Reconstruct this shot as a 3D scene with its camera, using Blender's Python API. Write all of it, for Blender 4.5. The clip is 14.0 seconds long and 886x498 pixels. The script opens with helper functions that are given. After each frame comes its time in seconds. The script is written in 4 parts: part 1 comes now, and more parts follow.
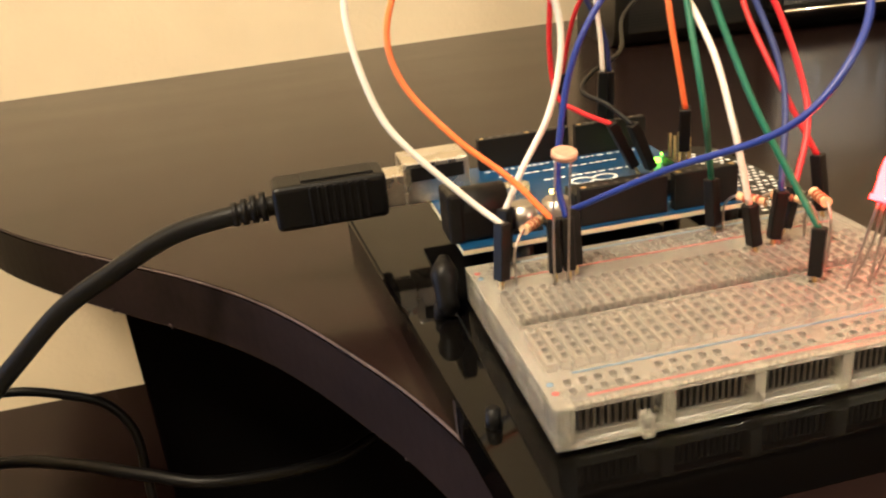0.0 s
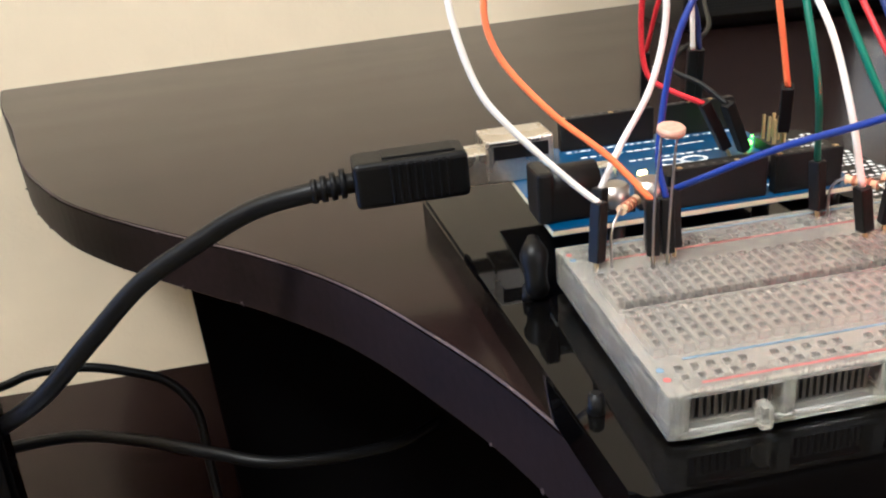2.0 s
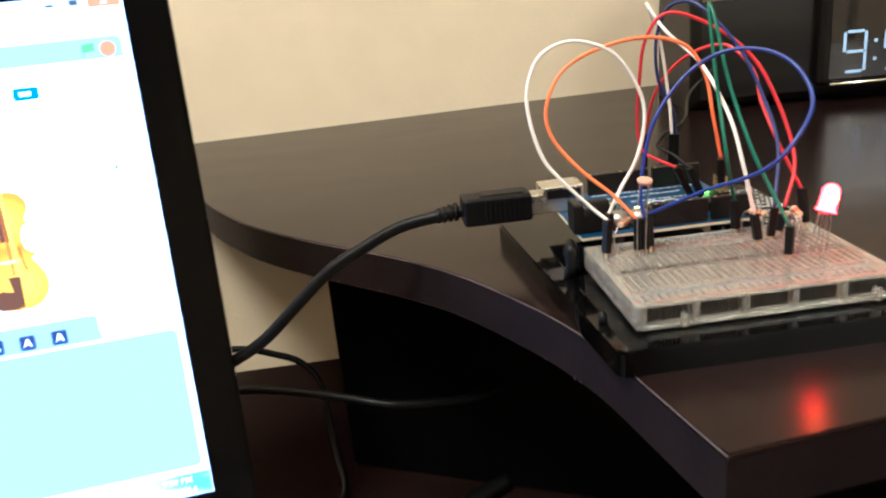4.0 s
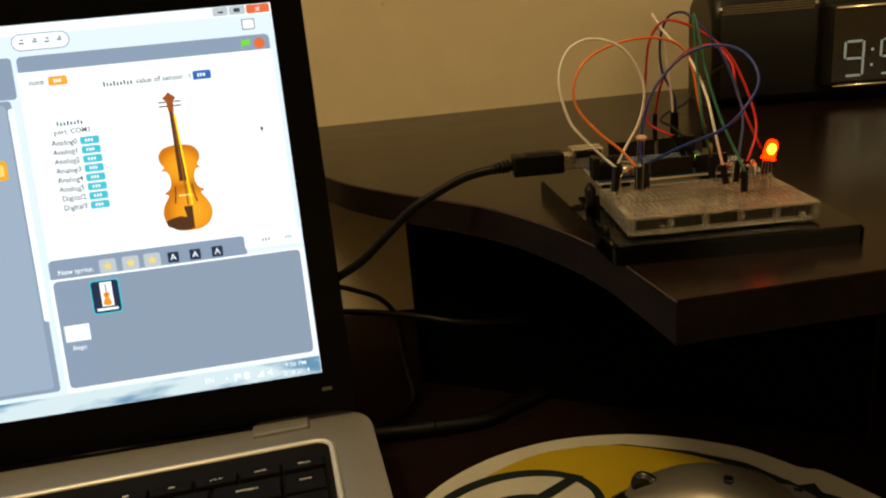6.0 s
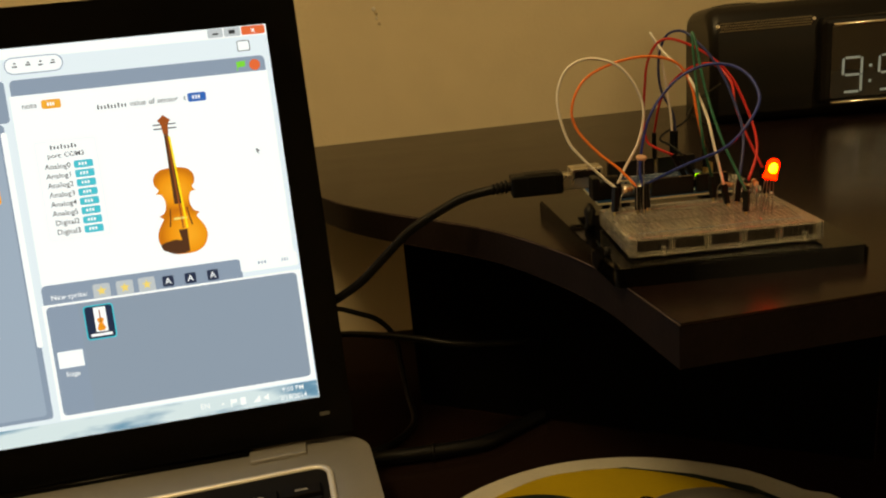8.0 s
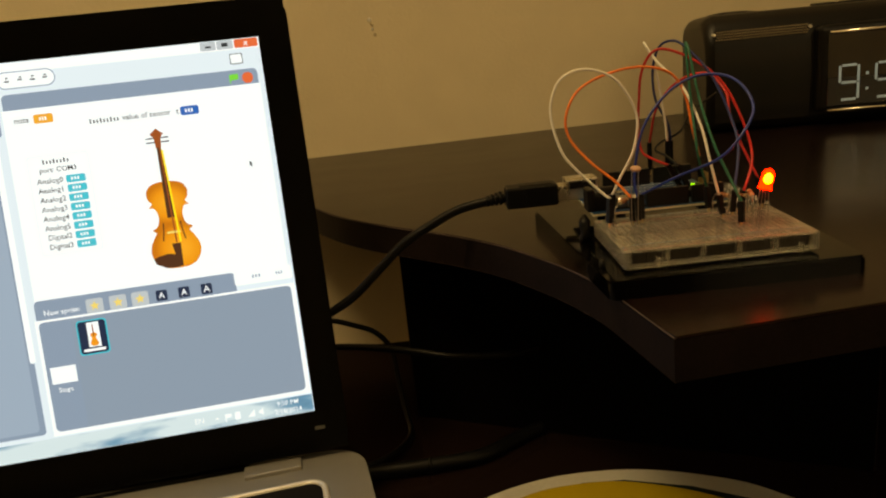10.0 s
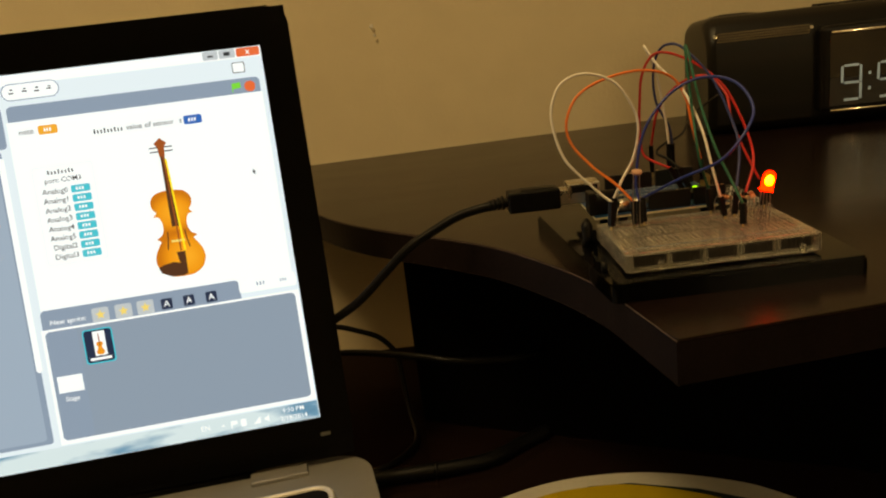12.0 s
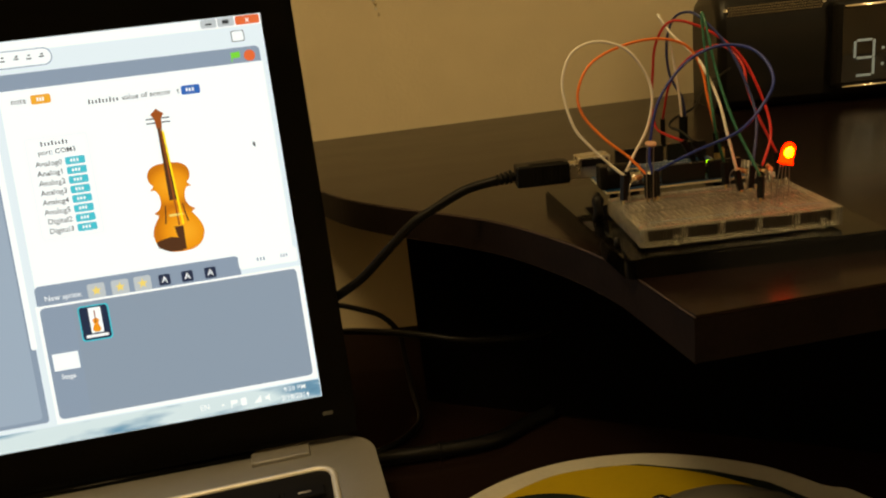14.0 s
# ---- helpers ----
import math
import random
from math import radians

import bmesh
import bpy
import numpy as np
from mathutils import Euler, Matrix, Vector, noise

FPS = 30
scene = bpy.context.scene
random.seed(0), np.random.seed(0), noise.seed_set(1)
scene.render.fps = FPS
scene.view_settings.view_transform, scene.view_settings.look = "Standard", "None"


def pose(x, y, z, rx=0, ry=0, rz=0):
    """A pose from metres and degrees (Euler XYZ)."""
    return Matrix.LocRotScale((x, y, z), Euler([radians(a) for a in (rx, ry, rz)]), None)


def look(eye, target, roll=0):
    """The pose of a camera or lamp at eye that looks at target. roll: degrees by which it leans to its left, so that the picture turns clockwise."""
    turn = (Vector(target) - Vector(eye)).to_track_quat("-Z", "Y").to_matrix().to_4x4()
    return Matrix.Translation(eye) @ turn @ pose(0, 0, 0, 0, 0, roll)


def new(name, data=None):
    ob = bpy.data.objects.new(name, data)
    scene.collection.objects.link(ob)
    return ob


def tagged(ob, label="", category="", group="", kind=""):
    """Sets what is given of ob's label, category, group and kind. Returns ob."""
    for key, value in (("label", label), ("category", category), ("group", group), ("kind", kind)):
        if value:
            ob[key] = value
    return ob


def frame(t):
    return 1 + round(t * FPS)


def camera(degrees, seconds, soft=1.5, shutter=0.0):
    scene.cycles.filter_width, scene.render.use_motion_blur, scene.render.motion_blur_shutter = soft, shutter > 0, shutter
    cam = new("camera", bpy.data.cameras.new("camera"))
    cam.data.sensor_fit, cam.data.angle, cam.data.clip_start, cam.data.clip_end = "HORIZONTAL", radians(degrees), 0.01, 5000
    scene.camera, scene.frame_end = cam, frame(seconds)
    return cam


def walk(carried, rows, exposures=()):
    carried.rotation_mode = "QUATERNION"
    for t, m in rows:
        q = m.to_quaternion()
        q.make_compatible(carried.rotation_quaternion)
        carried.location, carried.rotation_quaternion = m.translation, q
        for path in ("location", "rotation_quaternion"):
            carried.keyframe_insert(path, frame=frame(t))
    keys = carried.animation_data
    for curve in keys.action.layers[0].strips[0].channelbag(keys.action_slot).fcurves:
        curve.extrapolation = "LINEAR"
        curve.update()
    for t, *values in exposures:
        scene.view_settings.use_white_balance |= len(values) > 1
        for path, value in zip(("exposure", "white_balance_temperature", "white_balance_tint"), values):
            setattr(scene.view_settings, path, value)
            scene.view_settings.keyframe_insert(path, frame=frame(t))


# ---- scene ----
cam = camera(57.0, 14.0, soft=2.1, shutter=0.5)
PATH = [
    (0.0, (-0.0320, -0.0962, 0.9875), (0.1346, 0.8081, 0.5945), -5.65),
    (0.5, (-0.0372, -0.0933, 0.9853), (0.1114, 0.8155, 0.5954), -5.03),
    (1.0, (-0.0393, -0.0918, 0.9864), (0.0888, 0.8176, 0.5907), -5.65),
    (1.5, (-0.0404, -0.0920, 0.9855), (0.0749, 0.8179, 0.5871), -5.83),
    (2.0, (-0.0410, -0.0903, 0.9845), (0.0749, 0.8186, 0.5839), -5.81),
    (2.2, (-0.0416, -0.0904, 0.9848), (0.0708, 0.8195, 0.5854), -6.01),
    (4.3, (-0.0753, -0.2438, 1.0182), (-0.0008, 0.6978, 0.6899), -5.25),
    (4.5, (-0.0763, -0.2689, 1.0166), (-0.0128, 0.6681, 0.6731), -5.16),
    (5.0, (-0.0874, -0.3284, 1.0170), (-0.0692, 0.6084, 0.6675), -4.94),
    (5.5, (-0.0888, -0.3286, 1.0174), (-0.0639, 0.6185, 0.6974), -4.53),
    (6.0, (-0.0855, -0.3280, 1.0188), (-0.0674, 0.6226, 0.7088), -5.09),
    (6.5, (-0.0866, -0.3293, 1.0186), (-0.0711, 0.6246, 0.7188), -5.11),
    (7.0, (-0.0840, -0.3304, 1.0192), (-0.0651, 0.6247, 0.7235), -5.19),
    (7.5, (-0.0812, -0.3264, 1.0194), (-0.0588, 0.6296, 0.7269), -5.36),
    (8.0, (-0.0850, -0.3221, 1.0199), (-0.0632, 0.6344, 0.7287), -5.47),
    (8.5, (-0.0838, -0.3195, 1.0208), (-0.0635, 0.6383, 0.7341), -5.43),
    (11.0, (-0.0800, -0.3192, 1.0209), (-0.0637, 0.6410, 0.7419), -6.44),
    (11.5, (-0.0793, -0.3194, 1.0218), (-0.0669, 0.6416, 0.7455), -6.62),
    (12.0, (-0.0796, -0.3204, 1.0215), (-0.0653, 0.6408, 0.7459), -6.67),
    (12.5, (-0.0786, -0.3184, 1.0194), (-0.0661, 0.6425, 0.7430), -6.72),
    (13.0, (-0.0794, -0.3166, 1.0196), (-0.0629, 0.6424, 0.7367), -6.76),
    (13.5, (-0.0813, -0.3138, 1.0189), (-0.0637, 0.6440, 0.7321), -6.63),
    (14.0, (-0.0837, -0.3100, 1.0151), (-0.0696, 0.6451, 0.7190), -6.49),
]
EXPOSURES = [
    (0.0, 2.15, 5000, 18), (0.1, 2.15, 4900, 18), (0.3, 2.15, 4150, 17), (0.5, 2.15, 3700, 15), (0.7, 2.15, 4350, 17), (0.9, 2.15, 4750, 18), (1.0, 2.15, 4750, 18), (1.3, 2.15, 4100, 18), (2.2, 2.15, 4000, 18), (4.3, 1.8, 4300, 16), (4.7, 1.35, 4500, 12),
    (5.0, 0.95, 4850, 9), (5.5, 0.4, 6000, 9), (6.0, 0.12, 6700, 8), (6.5, 0.0, 7200, 8), (14.0, 0.0, 7200, 8),
]
walk(cam, [(t, look(e, g, r)) for t, e, g, r in PATH], EXPOSURES)

# ---- world and lights ----
world = bpy.data.worlds.new("night")
scene.world = world
world.use_nodes = True
world.node_tree.nodes["Background"].inputs[0].default_value = (0.02, 0.018, 0.015, 1)
world.node_tree.nodes["Background"].inputs[1].default_value = 0.2


def globe_lamp(name, place, radius, power, colour):
    d = bpy.data.lights.new(name, "POINT")
    d.shadow_soft_size, d.energy, d.color = radius, power, colour
    ob = new(name, d)
    ob.location = place
    return ob


LAMP = (-0.55, -0.30, 2.10)
globe_lamp("ceiling_lamp_light", LAMP, 0.15, 26.5, (1.0, 0.73, 0.36))


# ---- materials ----
def mat(name, colour, rough=0.5, metal=0.0, var=0.12, scale=60.0, bump=0.0, bump_scale=400.0, transmission=0.0, coat=0.0, spec=0.5, glow=None, power=0.0, alpha=1.0, stretch=None, rough_var=0.0):
    m = bpy.data.materials.new(name)
    m.use_nodes = True
    n, l = m.node_tree.nodes, m.node_tree.links
    b = n["Principled BSDF"]
    b.inputs["Roughness"].default_value = rough
    b.inputs["Metallic"].default_value = metal
    b.inputs["Transmission Weight"].default_value = transmission
    b.inputs["Coat Weight"].default_value = coat
    b.inputs["Specular IOR Level"].default_value = spec
    b.inputs["Base Color"].default_value = (*colour, 1)
    b.inputs["Alpha"].default_value = alpha
    if glow:
        b.inputs["Emission Color"].default_value = (*glow, 1)
        b.inputs["Emission Strength"].default_value = power
    if var or bump or rough_var:
        tc = n.new("ShaderNodeTexCoord")
        mp = n.new("ShaderNodeMapping")
        if stretch:
            mp.inputs["Scale"].default_value = stretch
        l.new(tc.outputs["Object"], mp.inputs["Vector"])
        big = n.new("ShaderNodeTexNoise")
        big.inputs["Scale"].default_value = scale
        big.inputs["Detail"].default_value = 6
        l.new(mp.outputs["Vector"], big.inputs["Vector"])
        if var:
            fine = n.new("ShaderNodeTexNoise")
            fine.inputs["Scale"].default_value = scale * 9
            fine.inputs["Detail"].default_value = 3
            l.new(mp.outputs["Vector"], fine.inputs["Vector"])
            add = n.new("ShaderNodeMath")
            add.operation = "ADD"
            l.new(big.outputs["Fac"], add.inputs[0])
            l.new(fine.outputs["Fac"], add.inputs[1])
            r = n.new("ShaderNodeMapRange")
            r.inputs["From Min"].default_value, r.inputs["From Max"].default_value = 0.6, 1.4
            r.inputs["To Min"].default_value, r.inputs["To Max"].default_value = 1 - var, 1 + var
            l.new(add.outputs[0], r.inputs["Value"])
            mul = n.new("ShaderNodeVectorMath")
            mul.operation = "SCALE"
            mul.inputs[0].default_value = colour
            l.new(r.outputs["Result"], mul.inputs["Scale"])
            l.new(mul.outputs["Vector"], b.inputs["Base Color"])
        if rough_var:
            r2 = n.new("ShaderNodeMapRange")
            r2.inputs["From Min"].default_value, r2.inputs["From Max"].default_value = 0.3, 0.7
            r2.inputs["To Min"].default_value, r2.inputs["To Max"].default_value = max(0.02, rough - rough_var), rough + rough_var
            l.new(big.outputs["Fac"], r2.inputs["Value"])
            l.new(r2.outputs["Result"], b.inputs["Roughness"])
        if bump:
            bn = n.new("ShaderNodeTexNoise")
            bn.inputs["Scale"].default_value = bump_scale
            bn.inputs["Detail"].default_value = 5
            l.new(mp.outputs["Vector"], bn.inputs["Vector"])
            bu = n.new("ShaderNodeBump")
            bu.inputs["Strength"].default_value = bump
            bu.inputs["Distance"].default_value = 0.001
            l.new(bn.outputs["Fac"], bu.inputs["Height"])
            l.new(bu.outputs["Normal"], b.inputs["Normal"])
    return m


PAINT = mat("wall_paint", (0.70, 0.61, 0.43), 0.75, var=0.05, scale=3, bump=0.35, bump_scale=260)
CEIL = mat("ceiling_paint", (0.75, 0.72, 0.66), 0.9, var=0.03, scale=3)
CARPET = mat("carpet", (0.16, 0.13, 0.1), 0.95, var=0.25, scale=40, bump=0.6, bump_scale=900)
LAMINATE = mat("espresso_laminate", (0.0095, 0.0052, 0.0046), 0.21, var=0.05, scale=14, spec=0.185, stretch=(1.0, 3.0, 3.0), rough_var=0.02)
LAMINATE.node_tree.nodes["Principled BSDF"].inputs["Specular Tint"].default_value = (1.0, 0.84, 0.71, 1)
EDGE = mat("edge_banding", (0.0102, 0.0066, 0.0070), 0.48, spec=0.085, var=0.45, scale=55, bump=0.06, bump_scale=300)
WORN = mat("worn_edge", (0.062, 0.045, 0.045), 0.55, spec=0.2, var=0.6, scale=90)
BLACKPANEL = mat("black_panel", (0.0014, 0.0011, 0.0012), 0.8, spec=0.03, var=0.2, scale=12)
ACRYLIC = mat("black_acrylic", (0.0016, 0.0015, 0.0015), 0.045, spec=0.17, var=0.2, scale=40, rough_var=0.04)
CLEAR = mat("clear_abs", (0.97, 0.94, 0.86), 0.12, var=0.03, scale=90, transmission=0.835, bump=0.1, bump_scale=600)
CLEAREDGE = mat("clear_abs_edge", (0.99, 0.97, 0.90), 0.06, var=0.06, scale=160, transmission=0.88, spec=0.7, bump=0.15, bump_scale=500)
FIN = mat("dull_clip_fin", (0.075, 0.068, 0.06), 0.5, metal=0.5, var=0.5, scale=500)
FROST = mat("frosted_end", (0.62, 0.59, 0.52), 0.25, var=0.2, scale=200, transmission=0.8)
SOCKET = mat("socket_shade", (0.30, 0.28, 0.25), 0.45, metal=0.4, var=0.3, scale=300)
CLIP = mat("nickel_clip", (0.09, 0.085, 0.08), 0.45, metal=0.7, var=0.35, scale=300)
REDLINE = mat("red_ink", (0.33, 0.085, 0.07), 0.5, var=0.25, scale=300)
BLUELINE = mat("blue_ink", (0.12, 0.19, 0.28), 0.5, var=0.25, scale=300)
PCB = mat("blue_solder_mask", (0.007, 0.045, 0.13), 0.35, var=0.2, scale=200)
PCBEDGE = mat("board_edge", (0.62, 0.58, 0.42), 0.6, var=0.15, scale=300)
BLACK = mat("black_plastic", (0.0045, 0.0043, 0.0043), 0.42, spec=0.22, var=0.25, scale=150, bump=0.08, bump_scale=900)
RUBBER = mat("black_rubber", (0.0028, 0.0028, 0.0031), 0.42, spec=0.16, var=0.25, scale=200, bump=0.1, bump_scale=1200)
STEEL = mat("plated_steel", (0.72, 0.69, 0.63), 0.28, metal=1.0, var=0.12, scale=120, rough_var=0.1)
LEAD = mat("tinned_lead", (0.40, 0.37, 0.34), 0.35, metal=1.0, var=0.1)
SILK = mat("white_silkscreen", (0.78, 0.8, 0.82), 0.6, var=0.06)
GOLD = mat("brass_pin", (0.72, 0.55, 0.25), 0.35, metal=1.0, var=0.1)
LDRFACE = mat("sensor_face", (0.50, 0.29, 0.20), 0.4, var=0.3, scale=900)
RESISTOR = mat("resistor_body", (0.68, 0.48, 0.27), 0.45, var=0.15, scale=300)
BAND = mat("resistor_band", (0.35, 0.12, 0.05), 0.45)
W_WHITE = mat("white_insulation", (0.8, 0.77, 0.72), 0.42, var=0.06, scale=200)
W_ORANGE = mat("orange_insulation", (0.82, 0.2, 0.035), 0.4, var=0.08, scale=200)
W_RED = mat("red_insulation", (0.5, 0.015, 0.015), 0.4, var=0.08, scale=200)
W_BLUE = mat("blue_insulation", (0.006, 0.024, 0.23), 0.4, var=0.08, scale=200)
W_NAVY = mat("navy_insulation", (0.012, 0.025, 0.14), 0.4, var=0.08, scale=200)
W_GREEN = mat("green_insulation", (0.006, 0.11, 0.065), 0.4, var=0.08, scale=200)
W_BLACK = mat("black_insulation", (0.004, 0.004, 0.004), 0.5, spec=0.2, var=0.08, scale=200)
LED_RED = mat("lit_red_lens", (0.6, 0.03, 0.005), 0.3, spec=0.2, var=0, glow=(1.0, 0.0045, 0.0), power=19.0)
LED_CORE = mat("lit_core", (1, 0.7, 0.3), 0.2, var=0, glow=(1.0, 0.13, 0.004), power=24.0)
LED_GREEN = mat("lit_green_chip", (0.25, 0.7, 0.03), 0.3, var=0, glow=(0.34, 1.0, 0.0), power=2.2)
LED_AMBER = mat("lit_amber_chip", (0.8, 0.6, 0.1), 0.3, var=0, glow=(1.0, 0.62, 0.08), power=3.0)
SILVER = mat("silver_paint", (0.25, 0.246, 0.238), 0.38, metal=0.4, var=0.05, scale=150, bump=0.03, bump_scale=2500)
RIM = mat("bright_rim", (0.62, 0.61, 0.58), 0.35, metal=0.3, var=0.04)
BEZEL = mat("gloss_black_bezel", (0.0018, 0.0018, 0.002), 0.16, spec=0.12, var=0.1, scale=30, rough_var=0.03)
KEYCAP = mat("keycap", (0.0052, 0.0044, 0.0040), 0.6, spec=0.05, var=0.2, scale=200, bump=0.1, bump_scale=2500)
KEYWELL = mat("key_well", (0.0065, 0.0058, 0.0052), 0.6, spec=0.05, var=0.2, scale=100)
LEGEND = mat("key_legend", (0.72, 0.72, 0.7), 0.6, var=0.0)
PADWHITE = mat("pad_white", (0.44, 0.43, 0.39), 0.85, var=0.08, scale=60, bump=0.3, bump_scale=2200)
PADYELLOW = mat("pad_yellow", (0.37, 0.265, 0.009), 0.85, spec=0.2, var=0.08, scale=60, bump=0.3, bump_scale=2200)
PADGREEN = mat("pad_green", (0.006, 0.0125, 0.012), 0.85, spec=0.2, var=0.15, scale=60, bump=0.3, bump_scale=2200)
PADGREY = mat("pad_grey", (0.16, 0.16, 0.18), 0.85, var=0.3, scale=90)
MOUSESILVER = mat("mouse_silver", (0.20, 0.19, 0.17), 0.40, metal=0.6, var=0.05, scale=120)
MOUSEDARK = mat("mouse_dark", (0.009, 0.0085, 0.0085), 0.24, var=0.2, scale=90)
CLOCKBODY = mat("clock_body", (0.0042, 0.0037, 0.0032), 0.36, spec=0.25, var=0.2, scale=60, bump=0.1, bump_scale=1500)
CLOCKMESH = mat("speaker_mesh", (0.010, 0.009, 0.008), 0.5, metal=0.4, var=0)


def perforate(m, pitch, wire, hole):
    """Round holes punched close together in a dark sheet."""
    n, l = m.node_tree.nodes, m.node_tree.links
    tc, vo, ra = n.new("ShaderNodeTexCoord"), n.new("ShaderNodeTexVoronoi"), n.new("ShaderNodeValToRGB")
    vo.inputs["Scale"].default_value, vo.inputs["Randomness"].default_value = 1 / pitch, 0.0
    ra.color_ramp.elements[0].position, ra.color_ramp.elements[0].color = 0.36, (*hole, 1)
    ra.color_ramp.elements[1].position, ra.color_ramp.elements[1].color = 0.46, (*wire, 1)
    l.new(tc.outputs["Object"], vo.inputs["Vector"])
    l.new(vo.outputs["Distance"], ra.inputs["Fac"])
    l.new(ra.outputs["Color"], n["Principled BSDF"].inputs["Base Color"])


perforate(CLOCKMESH, 0.0017, (0.010, 0.0085, 0.0065), (0.0015, 0.002, 0.002))
DOTS = mat("mesh_glint", (0.42, 0.36, 0.26), 0.35, metal=0.8, var=0.3, scale=400)
SHADE = mat("lit_lamp_shade", (0.8, 0.7, 0.5), 0.8, var=0.04, scale=20, glow=(1.0, 0.74, 0.38), power=2.9)
CHROME = mat("chrome_trim", (0.8, 0.76, 0.68), 0.16, metal=1.0, var=0.05)
GLASSBLACK = mat("display_glass", (0.006, 0.007, 0.009), 0.04, spec=1.0, coat=1.0, var=0.1)
DIGIT = mat("display_digit", (0.3, 0.34, 0.34), 0.5, var=0, glow=(0.58, 0.74, 0.70), power=0.16)


def screen_mat(name, colour, power=1.0):
    return mat(name, (0.01, 0.01, 0.01), 0.35, var=0, spec=0.3, glow=colour, power=power)


# ---- mesh helpers ----
def part(name, bm, material, parent=None, label=""):
    me = bpy.data.meshes.new(name)
    bm.to_mesh(me)
    bm.free()
    for m in material if isinstance(material, (list, tuple)) else [material]:
        me.materials.append(m)
    ob = new(name, me)
    ob.parent = parent
    return tagged(ob, label) if label else ob


def thing(name, label, category, group="", m=None):
    ob = new(name)
    ob.empty_display_size = 0.01
    if m is not None:
        ob.matrix_basis = m
    return tagged(ob, label, category, group)


def box(bm, x0, x1, y0, y1, z0, z1, bevel=0.0, seg=2, m=None):
    r = bmesh.ops.create_cube(bm, size=1.0)
    vs = r["verts"]
    for v in vs:
        v.co = Vector(((x0 + x1) / 2 + v.co.x * (x1 - x0), (y0 + y1) / 2 + v.co.y * (y1 - y0), (z0 + z1) / 2 + v.co.z * (z1 - z0)))
    if bevel:
        es = list({e for v in vs for e in v.link_edges})
        r2 = bmesh.ops.bevel(bm, geom=es, offset=bevel, segments=seg, affect="EDGES", profile=0.5)
        vs = list({v for f in r2["faces"] for v in f.verts} | {v for v in vs if v.is_valid})
    if m is not None:
        bmesh.ops.transform(bm, matrix=m, verts=[v for v in vs if v.is_valid])
    return bm


def boxm(*a, **k):
    return box(bmesh.new(), *a, **k)


def cyl(bm, r, z0, z1, m=None, seg=20, r2=None, bevel=0.0):
    d = bmesh.ops.create_cone(bm, cap_ends=True, segments=seg, radius1=r, radius2=r if r2 is None else r2, depth=z1 - z0)
    vs = d["verts"]
    bmesh.ops.translate(bm, vec=(0, 0, (z0 + z1) / 2), verts=vs)
    if bevel:
        es = [e for e in {e for v in vs for e in v.link_edges} if len(e.link_faces) == 2 and e.calc_face_angle(0) > 0.8]
        rr = bmesh.ops.bevel(bm, geom=es, offset=bevel, segments=2, affect="EDGES")
        vs = list({v for f in rr["faces"] for v in f.verts} | {v for v in vs if v.is_valid})
    if m is not None:
        bmesh.ops.transform(bm, matrix=m, verts=[v for v in vs if v.is_valid])
    for f in bm.faces:
        f.smooth = len(f.verts) == 4
    return bm


def cylm(*a, **k):
    return cyl(bmesh.new(), *a, **k)


def spline(points, steps=8):
    """Catmull-Rom through the points."""
    p = [Vector(q) for q in points]
    p = [p[0] * 2 - p[1]] + p + [p[-1] * 2 - p[-2]]
    out = []
    for i in range(1, len(p) - 2):
        a, b, c, d = p[i - 1:i + 3]
        for k in range(steps):
            t = k / steps
            out.append(0.5 * (2 * b + (c - a) * t + (2 * a - 5 * b + 4 * c - d) * t * t + (3 * b - a - 3 * c + d) * t ** 3))
    return out + [p[-2]]


def tube(points, radius, steps=8, seg=10, bm=None):
    """A round tube swept along a smooth line."""
    bm = bm or bmesh.new()
    path = spline(points, steps)
    rings, side = [], Vector((0.31, 0.87, 0.39))
    for i, q in enumerate(path):
        d = (path[min(i + 1, len(path) - 1)] - path[max(i - 1, 0)]).normalized()
        side = (side - d * side.dot(d)).normalized()
        up = d.cross(side)
        r = radius(i / (len(path) - 1)) if callable(radius) else radius
        rings.append([bm.verts.new(q + side * (r * math.cos(a)) + up * (r * math.sin(a))) for a in (2 * math.pi * k / seg for k in range(seg))])
    for a, b in zip(rings, rings[1:]):
        for k in range(seg):
            bm.faces.new((a[k], a[(k + 1) % seg], b[(k + 1) % seg], b[k])).smooth = True
    bm.faces.new(rings[0][::-1])
    bm.faces.new(rings[-1])
    return bm


def prism(outline, z0, z1, bevel=0.0, seg=2):
    """A flat body with the given outline."""
    bm = bmesh.new()
    lo = [bm.verts.new((x, y, z0)) for x, y in outline]
    hi = [bm.verts.new((x, y, z1)) for x, y in outline]
    n = len(outline)
    bm.faces.new(lo[::-1])
    top = bm.faces.new(hi)
    for i in range(n):
        bm.faces.new((lo[i], lo[(i + 1) % n], hi[(i + 1) % n], hi[i]))
    if bevel:
        bmesh.ops.bevel(bm, geom=list(top.edges), offset=bevel, segments=seg, affect="EDGES")
    return bm


